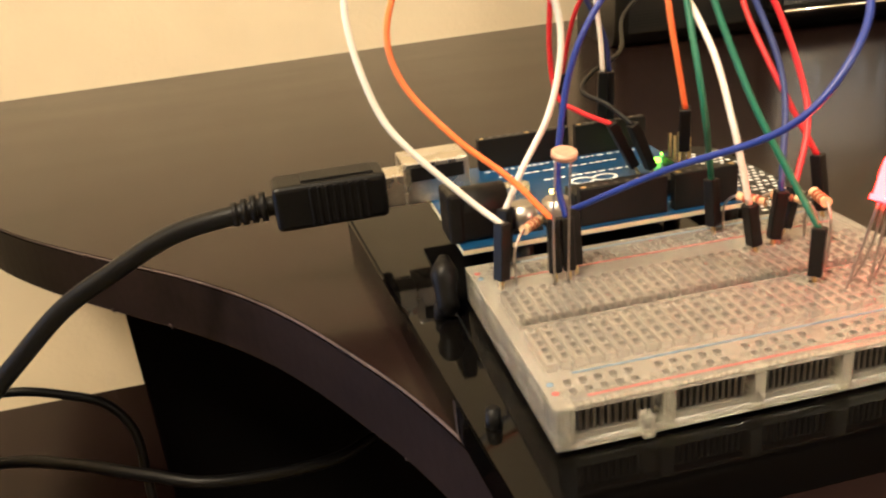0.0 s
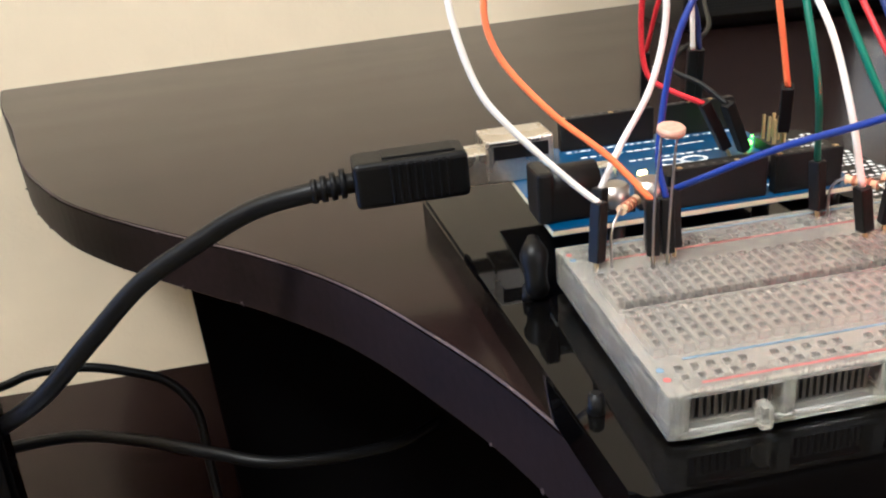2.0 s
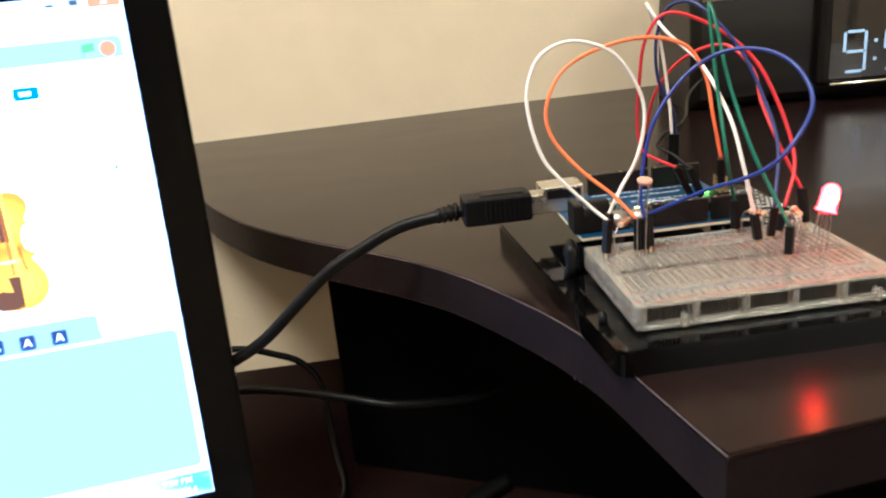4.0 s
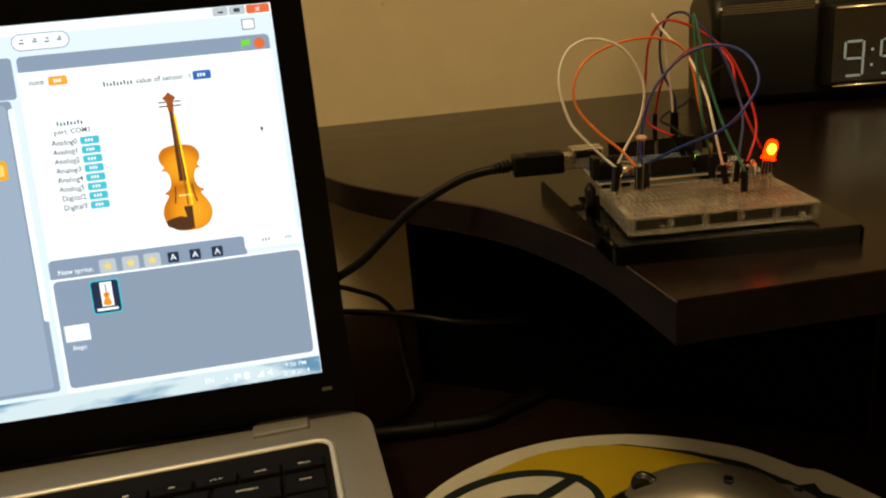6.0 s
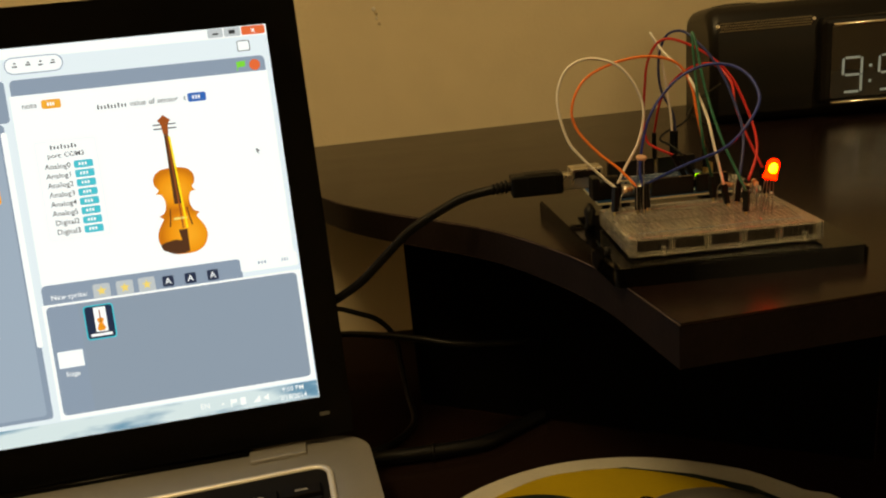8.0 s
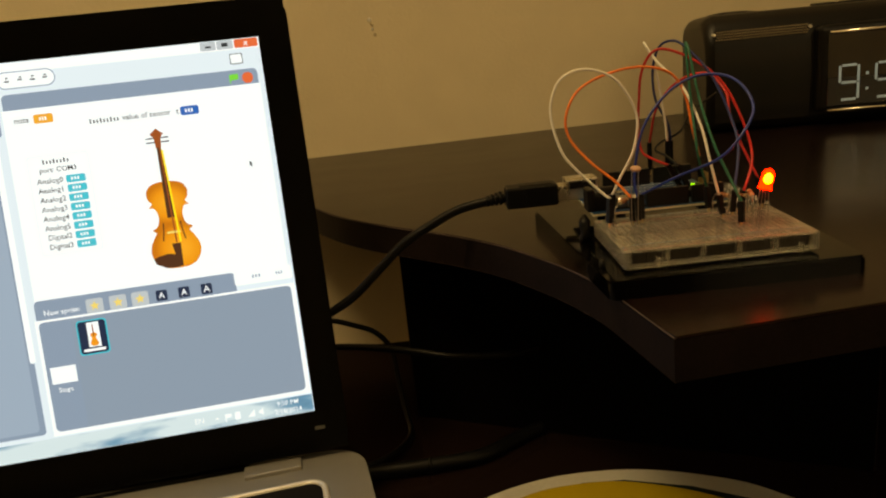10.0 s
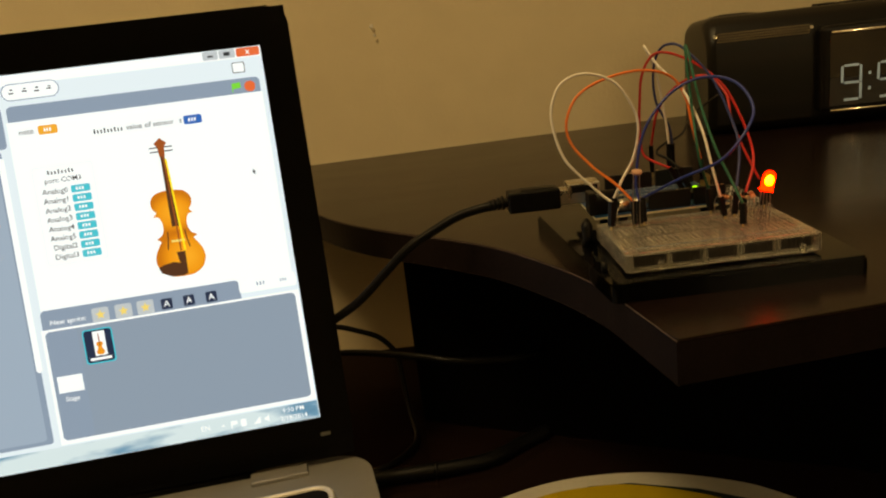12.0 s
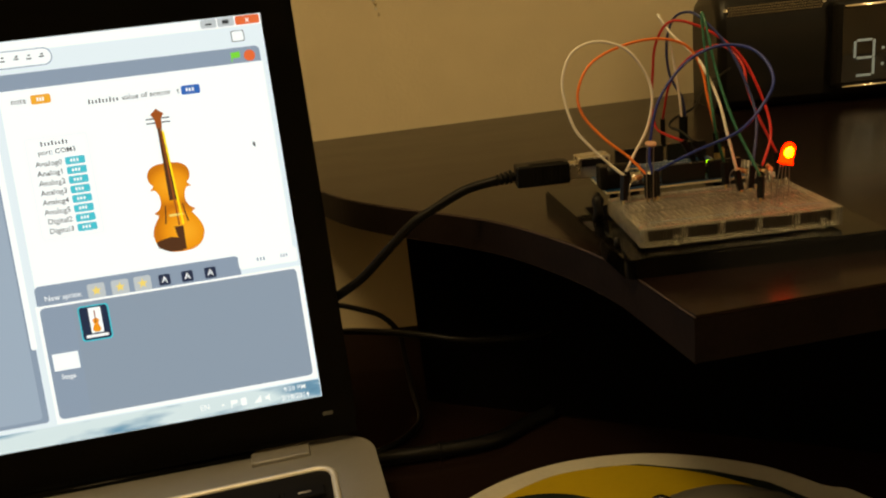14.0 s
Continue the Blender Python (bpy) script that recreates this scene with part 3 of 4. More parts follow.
resistor((0.0665, 0.0300, TOP - 0.0005), (0.0690, 0.0410, TOP - 0.0005), 0.011)

# colour LED, shining red
led = thing("led", "lit LED shining red with a domed lens on four bare leads", "led")
LX, LY, LZ = 0.0651, 0.0146, 0.9338
tilt = pose(LX, LY, LZ, -8, 19, 0)
prof = [(0.0029, 0.0), (0.0029, 0.0009), (0.0025, 0.0010), (0.0025, 0.0058), (0.0023, 0.0070), (0.0017, 0.0079), (0.0009, 0.0084), (0.0, 0.0086)]
bm = bmesh.new()
rings = [[bm.verts.new((r * math.cos(2 * math.pi * k / 24), r * math.sin(2 * math.pi * k / 24), z)) for k in range(24)] for r, z in prof[:-1]]
tip = bm.verts.new((0, 0, prof[-1][1]))
for a, b in zip(rings, rings[1:]):
    for k in range(24):
        bm.faces.new((a[k], a[(k + 1) % 24], b[(k + 1) % 24], b[k])).smooth = True
for k in range(24):
    bm.faces.new((rings[-1][k], rings[-1][(k + 1) % 24], tip)).smooth = True
bm.faces.new(rings[0][::-1])
lens = part("lens", bm, LED_RED, led, "glowing red domed lens")
lens.matrix_basis = tilt @ Matrix.Scale(1.03, 4)
bm = bmesh.new()
bmesh.ops.create_uvsphere(bm, u_segments=16, v_segments=12, radius=0.0020)
for v in bm.verts:
    v.co.z *= 1.6
for f in bm.faces:
    f.smooth = True
core = part("glowing_die", bm, LED_CORE, led)
core.matrix_basis = tilt @ pose(-0.0003, -0.0011, 0.0045)
for k in range(4):
    o = (k - 1.5) * 0.0012
    part("lead", tube([(LX + o, LY, LZ + 0.0003), (LX + o * 1.5, LY + 0.002, 0.924), (LX + o * 2.0, LY + 0.0035 + (k % 2) * 0.002, TOP - 0.001)], 0.00026, 5, 6), LEAD, led)


# ---- jumper wires ----
def jumper(points, material, label, ends=(1, 1), r=0.00065, e0=None, e1=None):
    """A wire with a black connector housing at each plugged end; points in millimetres."""
    p = [Vector(q) / 1000 for q in points]
    w = thing("jumper_wire", label, "wire", "jumper wires")
    part("insulation", tube(p, r, 9, 10), material, w)
    for on, q, nb, foot in ((ends[0], p[0], p[1], e0), (ends[1], p[-1], p[-2], e1)):
        if not on:
            continue
        d = (q - nb).normalized()
        base = Vector(foot) / 1000 if foot else q + Vector((0, 0, -0.0115))
        d = (base - q).normalized()
        m = Matrix.Translation(q) @ d.to_track_quat("Z", "X").to_matrix().to_4x4()
        ln = (base - q).length
        h = part("housing", boxm(-0.00125, 0.00125, -0.00125, 0.00125, -0.0004, ln - 0.0012, 0.0003), BLACK, w, "black connector housing")
        h.matrix_basis = m
        pin = part("pin", boxm(-0.0003, 0.0003, -0.0003, 0.0003, ln - 0.002, ln + 0.002), GOLD, w)
        pin.matrix_basis = m
    return w


jumper([(5.7, 44, 929.5), (0.3, 45.7, 934.6), (-9.7, 47.4, 945.5), (-14.5, 49.1, 952.9), (-17.6, 50.8, 964.9), (-17.4, 52.5, 975.2), (-12.1, 54.2, 984.9), (-1.3, 54.8, 988.2),
        (11.7, 54.3, 983.3), (19.9, 53.8, 971.6), (22.2, 53.4, 960.9), (19.2, 52.9, 947.8), (12.9, 52.5, 937.0), (8.7, 52.0, 929.1)], W_WHITE, "white jumper wire looping up from the breadboard",
       e0=(4.7, 43.4, 917), e1=(7.5, 51, 917))
jumper([(15.9, 44.0, 928.5), (9.2, 48.7, 936.7), (-0.3, 53.5, 945.4), (-8.5, 58.0, 956.4), (-9.6, 60.0, 967.0), (-2.7, 62.5, 978.2), (11.7, 65.0, 984.1), (28.6, 67.0, 985.6), (42.6, 68.0, 981.1), (49.2, 67.0, 970.4), (51.5, 65.5, 956.6), (56.1, 68.0, 939.6)], W_ORANGE,
       "orange jumper wire arching from breadboard to board", e0=(15.5, 42.5, 917), e1=(58.2, 72.0, 928.0))
jumper([(18.6, 44, 928.4), (18.1, 46.5, 938.1), (23.1, 49.0, 958.7), (34.5, 51.0, 973.2), (47.4, 50.0, 980.3), (57.2, 41.0, 980.8), (62.4, 31.0, 976.2), (63.2, 22.0, 967.2), (55.5, 16.0, 957.7), (46.5, 18.0, 948.3), (34.0, 33.0, 939.2), (20.6, 46, 929.3)], W_BLUE,
       "blue jumper wire in a wide loop", e0=(18.4, 42.5, 917), e1=(20.6, 44.5, 917))
jumper([(54.3, 106, 941.6), (52.5, 105, 951.7), (45.9, 103, 964.4), (43.7, 100, 979.4), (45.3, 95, 991), (49, 88, 994.7), (53.5, 80, 992.2), (62.7, 70, 978.4), (67.5, 60, 961.3), (68, 50, 946.4),
        (62.3, 40, 928)], W_NAVY, "dark blue jumper wire arching over the board", e0=(55.1, 108.5, 927.5), e1=(61.4, 40.2, 917))
jumper([(46.5, 86.5, 933.2), (39.5, 90.5, 936.6), (35.2, 93.5, 940.5), (33.6, 93.3, 951.6), (33.4, 90, 966.8), (34.2, 86.7, 981.2), (39, 83.3, 990.6), (46.5, 80, 990.9), (58.6, 74.2, 983.9), (67.7, 68.3, 974), (72.6, 62.5, 961.9),
        (76.1, 56.7, 947.3), (74.8, 50.8, 937.4), (68.6, 45, 926)], W_RED, "red jumper wire arching over the board", e0=(53, 86.5, 920.5), e1=(66, 44, 917))
jumper([(49.8, 130, 937.4), (50.8, 118.6, 957.8), (58.1, 107.1, 971.8), (69.2, 95.7, 976.6), (75.3, 84.3, 967.8), (73.1, 72.9, 957.9), (73.9, 61.4, 945.4), (78.0, 51, 930)], W_RED, "red jumper wire leading to the LED",
       e0=(50.5, 132, 921), e1=(79.0, 49, 917))
jumper([(52.1, 105, 942), (50.3, 103, 955.1), (45.5, 100, 979.3), (40, 97, 992.4), (38.7, 96, 994.4), (38.9, 94, 993), (43.2, 88, 984.5), (48.1, 68.0, 974.4), (49.9, 49.0, 958.9), (50.8, 40.0, 944.2), (54.5, 38.5, 927.0)], W_WHITE,
       "white jumper wire with a sharp bend at the top", e0=(52.9, 108.5, 927.5), e1=(56.5, 38.8, 917))
jumper([(53.9, 52.0, 928.1), (46.5, 43.0, 946.8), (47.5, 54.0, 969.1), (48.4, 63.0, 991.9), (49.0, 64.0, 994.4), (49.2, 60.0, 989.4), (50.2, 50.0, 969.2), (52.7, 38.0, 949.6), (56.4, 30.0, 936.3), (58.5, 22.5, 927.2)], W_GREEN,
       "green jumper wire folded over at its top", e0=(54.3, 51, 917), e1=(58.3, 22.3, 917))
jumper([(50, 82, 933.5), (46.5, 89, 937.5), (43, 96.5, 939.8), (50, 108, 941.5), (65.6, 124.4, 943.3), (87, 170, 946), (118, 210, 951)], W_BLACK, "thin black jumper wire running back from the board", ends=(1, 0), r=0.00065, e0=(56, 83.5, 920.5))

# ---- cable to the laptop ----
plug = thing("usb_cable", "black printer-type cable with moulded plug and strain relief", "cable")
PY, PZ = AY + 0.0370, AZ + 0.0040
part("plug_shell", boxm(-0.0105, -0.0052, PY - 0.0042, PY + 0.0042, PZ - 0.0039, PZ + 0.0039, 0.0004), STEEL, plug, "plated plug tip")
body = part("plug_body", boxm(-0.0370, -0.0098, PY - 0.0058, PY + 0.0058, PZ - 0.0056, PZ + 0.0056, 0.0014, 3), RUBBER, plug)
part("plug_panel", boxm(-0.030, -0.0125, PY - 0.0036, PY + 0.0036, PZ + 0.0054, PZ + 0.0061, 0.0003), RUBBER, body)
for k in range(8):
    x = -0.0285 + k * 0.0019
    part("grip_ridge", boxm(x, x + 0.0009, PY - 0.0061, PY - 0.0055, PZ - 0.0048, PZ + 0.0048, 0.0002, 1), RUBBER, body)
for k in range(4):
    x = -0.0395 - k * 0.0023
    part("strain_ring", cylm(0.0036 - 0.0002 * k, x - 0.0007, x + 0.0007, pose(0, PY, PZ - 0.0003 * k, 0, 90, 0), 18), RUBBER, plug)
part("cord", tube([(-0.036, PY, PZ), (-0.047, PY, PZ - 0.001), (-0.0625, 0.099, 0.9185), (-0.078, 0.100, 0.9112), (-0.092, 0.100, 0.9035), (-0.107, 0.100, 0.8905), (-0.122, 0.101, 0.877),
                   (-0.138, 0.108, 0.8655), (-0.158, 0.125, 0.850), (-0.190, 0.160, 0.820), (-0.25, 0.190, 0.775), (-0.33, 0.20, DESK + 0.003), (-0.45, 0.2, DESK + 0.003)], 0.00245, 8, 12), RUBBER, plug)
cord2 = thing("thin_cable", "thin black cable arching over the desk", "cable", "loose cables")
part("cord", tube([(-0.30, 0.235, 0.790), (-0.230, 0.228, 0.806), (-0.1886, 0.22, 0.8167), (-0.1742, 0.22, 0.8205), (-0.1542, 0.22, 0.8197), (-0.1374, 0.22, 0.8142), (-0.1226, 0.218, 0.8076), (-0.1125, 0.21, 0.797),
                   (-0.110, 0.200, 0.782), (-0.107, 0.185, 0.764), (-0.1035, 0.165, 0.7573), (-0.108, 0.148, 0.7572), (-0.122, 0.132, 0.7572), (-0.150, 0.118, 0.7572)], 0.0019, 8, 10), RUBBER, cord2)
cord3 = thing("thin_cable", "thin black cable running to the support panel", "cable", "loose cables")
part("cord", tube([(-0.36, 0.26, 0.7572), (-0.28, 0.22, 0.775), (-0.215, 0.185, 0.808), (-0.172, 0.17, 0.8191), (-0.1447, 0.168, 0.8205), (-0.119, 0.155, 0.8225), (-0.0934, 0.1385, 0.824), (-0.0714, 0.130, 0.822), (-0.0374, 0.135, 0.817), (-0.018, 0.1465, 0.815)], 0.0021, 8, 10), RUBBER, cord3)
cord4 = thing("thick_cable", "thick black sleeved cable behind the laptop", "cable", "loose cables")
part("cord", tube([(-0.20, 0.110, 0.7605), (-0.141, 0.113, 0.7605), (-0.100, 0.114, 0.7605), (-0.062, 0.1190, 0.7600), (-0.038, 0.1350, 0.7595), (-0.020, 0.1465, 0.7595)], 0.0042, 8, 12), RUBBER, cord4)
part("collar", tube([(-0.0935, 0.1142, 0.7605), (-0.0915, 0.1142, 0.7605)], 0.0050, 1, 12), RUBBER, cord4)
cord5 = thing("thin_cable", "thin black cable hanging beside the panel", "cable", "loose cables")
part("cord", tube([(0.40, 0.36, 0.88), (0.335, 0.36, 0.80), (0.300, 0.36, 0.772), (0.27, 0.355, 0.745), (0.25, 0.345, 0.70), (0.24, 0.34, 0.5), (0.24, 0.34, 0.0)], 0.0018, 8, 8), RUBBER, cord5)

# ---- laptop ----
LA = 8.0
DECK = 0.7915
lap = thing("laptop", "open silver and black laptop, screen lit, showing a violin", "laptop", m=pose(-0.1285, 0.0905, 0, 0, 0, LA))
base = part("base", prism(rounded(-0.378, 0.002, -0.250, 0.006, 0.021, 10), DESK + 0.004, DECK, 0.003, 3), SILVER, lap, "silver base with rounded corners")
part("underside", prism(rounded(-0.376, -0.002, -0.248, -0.002, 0.012), DESK + 0.0025, DESK + 0.012), BLACK, lap)
for fx, fy in ((-0.36, -0.235), (-0.02, -0.235), (-0.36, -0.02), (-0.02, -0.02)):
    part("rubber_foot", cylm(0.006, DESK, DESK + 0.0045, pose(fx, fy, 0), 14), RUBBER, lap)
part("port", boxm(-0.001, 0.0004, -0.085, -0.072, DESK + 0.015, DESK + 0.020), BLACK, lap)
rim_line = rounded(-0.352, -0.0215, -0.152, -0.0240, 0.009)
loop = []
for a, b in zip(rim_line, rim_line[1:] + rim_line[:1]):
    a, b = Vector((*a, DECK + 0.0002)), Vector((*b, DECK + 0.0002))
    n_ = max(1, int((b - a).length / 0.003))
    loop += [a.lerp(b, k / n_) for k in range(n_)]
part("rim", tube(loop[-60:] + loop[:-59], 0.0019, 1, 8), RIM, lap, "bright polished rim round the keyboard")
part("key_well", prism(rounded(-0.351, -0.0225, -0.151, -0.0250, 0.008), DECK - 0.001, DECK + 0.0006), KEYWELL, lap)
part("hinge_cover", boxm(-0.0625, -0.0318, -0.0085, 0.003, DECK - 0.002, DECK + 0.0022, 0.0009), SILVER, lap)
part("hinge_cover", boxm(-0.345, -0.311, -0.0085, 0.003, DECK - 0.002, DECK + 0.0035, 0.0012), SILVER, lap)


def keycap(w, d):
    bm = bmesh.new()
    box(bm, 0.0004, w - 0.0004, 0.0004, d - 0.0004, 0, 0.0028, 0)
    for v in bm.verts:
        if v.co.z > 0.001:
            v.co.x += 0.0006 if v.co.x < w / 2 else -0.0006
            v.co.y += 0.0005 if v.co.y < d / 2 else -0.0005
    bmesh.ops.bevel(bm, geom=[e for e in bm.edges], offset=0.0004, segments=1, affect="EDGES")
    return bm


caps = {}


def key(x, y, w, d, words=(), size=0.0026):
    sig = (round(w, 4), round(d, 4))
    if sig not in caps:
        k = part("key", keycap(w, d), KEYCAP, lap)
        caps[sig] = k.data
    else:
        k = new("key", caps[sig])
        k.parent = lap
    k.matrix_basis = pose(x, y, DECK + 0.0012)
    for s, tx, ty in words:
        text(s, size, "legend", LEGEND, k, pose(tx, ty, 0.00295), "CENTER")


KP, KX1 = 0.0187, -0.0262
y = -0.0530
top_row = ["delete", "pause", "prt sc", "", "", "", "", "", "", "", "", "", "", ""]
for i, s in enumerate(top_row):
    w = 0.0215
    key(KX1 - (i + 1) * w, y, w, 0.0098, [(s, w / 2, 0.0049)] if s else [])
for i in range(3, 9):
    bar = part("legend", boxm(-0.0015, 0.0015, -0.0004, 0.0004, 0, 0.0001), LEGEND, lap)
    bar.matrix_basis = pose(KX1 - (i + 0.5) * 0.0215, y + 0.005, DECK + 0.00405)
rows = [("home", "backspace", 0.034, ["+", "-", ")", "(", "*", "&", "^", "%", "$", "#", "@", "!", "~"]),
        ("pg up", "|", 0.026, ["}", "{", "P", "O", "I", "U", "Y", "T", "R", "E", "W", "Q", ""]),
        ("pg dn", "enter", 0.035, ['"', ":", "L", "K", "J", "H", "G", "F", "D", "S", "A", "", ""]),
        ("end", "shift", 0.045, ["?", ">", "<", "M", "N", "B", "V", "C", "X", "Z", "", ""])]
UNSHIFTED = {"+": "=", "-": "_", ")": "0", "(": "9", "*": "8", "&": "7", "^": "6", "%": "5", "$": "4", "#": "3", "@": "2", "!": "1", "}": "]", "{": "[", ":": ";", "?": "/", ">": ".", "<": ","}
for r, (nav, wide, ww, rest) in enumerate(rows):
    yy = y - 0.0018 - (r + 1) * KP
    key(KX1 - 0.0215, yy, 0.0215, KP - 0.0004, [(nav, 0.0107, 0.0105)])
    x = KX1 - 0.0218 - ww
    key(x, yy, ww, KP - 0.0004, [(wide, ww / 2, 0.011)])
    for s in rest:
        x -= KP
        if x < -0.349:
            break
        low = UNSHIFTED.get(s)
        key(x, yy, KP - 0.0004, KP - 0.0004, ([(s, 0.006, 0.0125)] if s else []) + ([(low, 0.0115, 0.0095)] if low else []), 0.0036)

lap_place = pose(-0.1285, 0.0905, 0, 0, 0, LA)
for ob in lap.children:
    ob.matrix_basis = lap_place.inverted() @ pose(-0.1300, 0.0868, 0, 0, 0, 10.0) @ ob.matrix_basis
# lid: local frame at the lower right corner of the lit screen
TILT = 12.5
SCR = pose(-0.1285, 0.0905, 0, 0, 0, LA).inverted() @ (pose(-0.1512, 0.0884, 0.8175, 0, 0, LA) @ pose(0, 0, 0, 90 - TILT, 0, 0))
SW, SH = 0.361, 0.2037
lid = part("lid", prism(rounded(-SW - 0.0165, 0.0165, -0.0235, SH + 0.021, 0.010), -0.009, -0.0022, 0.002, 2), BEZEL, lap, "glossy black lid")
lid.matrix_basis = SCR
bm = bmesh.new()
for a in ((-SW - 0.0155, -SW, -0.022, SH + 0.0195), (0.0, 0.0155, -0.022, SH + 0.0195), (-SW, 0.0, -0.022, 0.0), (-SW, 0.0, SH, SH + 0.0195)):
    box(bm, *a, -0.0022, 0.0006)
part("bezel", bm, BEZEL, lid, "glossy black screen surround")
part("model_mark", boxm(-0.0012, 0.0042, -0.0105, -0.0085, 0.0005, 0.0008), mat("grey_print", (0.08, 0.08, 0.08), 0.5, var=0), lid)
part("hinge_bar", cylm(0.0045, -0.32, -0.04, pose(0, -0.0255, -0.005, 0, 90, 0), 16), BEZEL, lid)

G = 1.16
S_SKY = screen_mat("screen_pale_blue", (0.76, 0.89, 1.0), 0.86 * G)
S_WHITE = screen_mat("screen_white", (0.89, 0.95, 1.0), 0.94 * G)
S_GREY = screen_mat("screen_slate", (0.29, 0.38, 0.51), 0.75 * G)
S_GREY2 = screen_mat("screen_slate_light", (0.27, 0.36, 0.50), 0.80 * G)
S_DARK = screen_mat("screen_dark_text", (0.05, 0.06, 0.07), 0.6 * G)
S_ORANGE = screen_mat("screen_orange", (0.95, 0.45, 0.04), 0.8 * G)
S_CYAN = screen_mat("screen_cyan", (0.05, 0.58, 0.74), 0.8 * G)
S_BLUE = screen_mat("screen_blue", (0.02, 0.14, 0.55), 0.8 * G)
S_BUTTON = screen_mat("screen_button", (0.55, 0.62, 0.68), 0.8 * G)
S_STRING = screen_mat("screen_string", (0.98, 0.72, 0.02), 0.95 * G)
S_RED = screen_mat("screen_red", (0.85, 0.16, 0.05), 0.8 * G)
S_GREEN = screen_mat("screen_green", (0.20, 0.75, 0.06), 0.8 * G)
S_YELLOW = screen_mat("screen_yellow", (0.95, 0.75, 0.2), 0.8 * G)
S_NAVY = screen_mat("screen_navy", (0.02, 0.04, 0.10), 0.6 * G)
S_VIOLIN = screen_mat("screen_violin", (0.88, 0.33, 0.015), 0.85 * G)
S_WOOD = screen_mat("screen_wood", (0.42, 0.10, 0.02), 0.7 * G)
S_BROWN = screen_mat("screen_brown", (0.12, 0.045, 0.02), 0.6 * G)


def photo_mat():
    """Wallpaper strip of cloud and blue behind the task bar."""
    m = screen_mat("screen_wallpaper", (0.4, 0.6, 0.8), 0.75 * G)
    n, l = m.node_tree.nodes, m.node_tree.links
    tc, mp, nz, cr = n.new("ShaderNodeTexCoord"), n.new("ShaderNodeMapping"), n.new("ShaderNodeTexNoise"), n.new("ShaderNodeValToRGB")
    mp.inputs["Scale"].default_value = (16, 60, 1)
    nz.inputs["Scale"].default_value, nz.inputs["Detail"].default_value = 1.0, 4
    cr.color_ramp.elements[0].position, cr.color_ramp.elements[0].color = 0.27, (0.03, 0.13, 0.26, 1)
    cr.color_ramp.elements[1].position, cr.color_ramp.elements[1].color = 0.55, (0.75, 0.92, 1.0, 1)
    e = cr.color_ramp.elements.new(0.42)
    e.color = (0.16, 0.36, 0.55, 1)
    l.new(tc.outputs["Object"], mp.inputs["Vector"])
    l.new(mp.outputs["Vector"], nz.inputs["Vector"])
    l.new(nz.outputs["Fac"], cr.inputs["Fac"])
    l.new(cr.outputs["Color"], n["Principled BSDF"].inputs["Emission Color"])
    return m


S_PHOTO = photo_mat()
screen = part("screen", boxm(-SW, 0, 0, SH, -0.0022, -0.0004), S_SKY, lid, "bright lit screen with program windows")


def ui(name, outline, layer, material):
    """A flat patch of the picture, in millimetres on the screen."""
    z = -0.0004 + layer * 0.00006
    bm = bmesh.new()
    bm.faces.new([bm.verts.new((x / 1000, y / 1000, z)) for x, y in outline])
    return part(name, bm, material, screen_group)


def rect(x0, x1, y0, y1, r=0.0):
    return rounded(x0, x1, y0, y1, r, 4) if r else [(x0, y0), (x1, y0), (x1, y1), (x0, y1)]


def label_on(body, x, y, size, material, layer=6, align="LEFT"):
    return text(body, size / 1000, "screen_text", material, screen_group, pose(x / 1000, y / 1000, -0.0004 + layer * 0.00006), align)


screen_group = lid


def letter_bars(x0, x1, y, h, layer):
    """Plain upright bars of a word's size."""
    x, k = x0, 0
    while x < x1:
        ui("word_bar", rect(x, x + 0.75, y, y + h * (1.0 if k % 3 == 0 else 0.72)), layer, S_DARK)
        x, k = x + 1.7, k + 1


def digit_bars(x0, x1, y, h, layer):
    n = 3
    for k in range(n):
        a = x0 + (x1 - x0) * k / n
        ui("digit_bar", rect(a, a + (x1 - x0) / n * 0.62, y, y + h), layer, S_WHITE)


ui("title_bar", rect(-361, 0, 198.3, 203.5), 1, S_WHITE)
ui("tool_strip", rect(-361, 0, 187.8, 198.1), 1, S_SKY)
ui("close_button", rect(-13, -0.8, 198.9, 203.4, 1), 2, S_RED)
label_on("x", -7, 201.3, 4.5, S_WHITE, 3, "CENTER")
ui("window_button", rect(-22, -13.6, 198.9, 203.4, 0.8), 2, S_BUTTON)
ui("window_button", rect(-30.5, -22.6, 198.9, 203.4, 0.8), 2, S_BUTTON)
ui("minimise_mark", rect(-28, -25, 200.3, 201.2), 3, S_DARK)
ui("maximise_mark", rect(-19.5, -16.3, 200.2, 202.2), 3, S_DARK)
ui("tool_pill_edge", rounded(-132.5, -104, 190.3, 199.0, 4.3), 2, S_GREY2)
ui("tool_pill", rounded(-132.0, -104.5, 190.8, 198.5, 3.8), 3, S_WHITE)
for k, x in enumerate((-127.5, -121, -115, -109)):
    ui("tool_mark", rect(x - 1.2, x + 1.2, 193.8 + (k % 2) * 0.5, 194.5 + (k % 2) * 0.5), 4, S_DARK)
    ui("tool_mark", rect(x - 0.4, x + 0.9, 195.5, 196.2), 4, S_DARK)
ui("view_button_edge", rounded(-16.3, -9.7, 190.6, 196.2, 0.8), 2, S_DARK)
ui("view_button", rounded(-15.9, -10.1, 191.0, 195.8, 0.6), 3, S_WHITE)
ui("stage_header", rounded(-131.5, -3.2, 176, 187.6, 2.5), 2, S_GREY2)
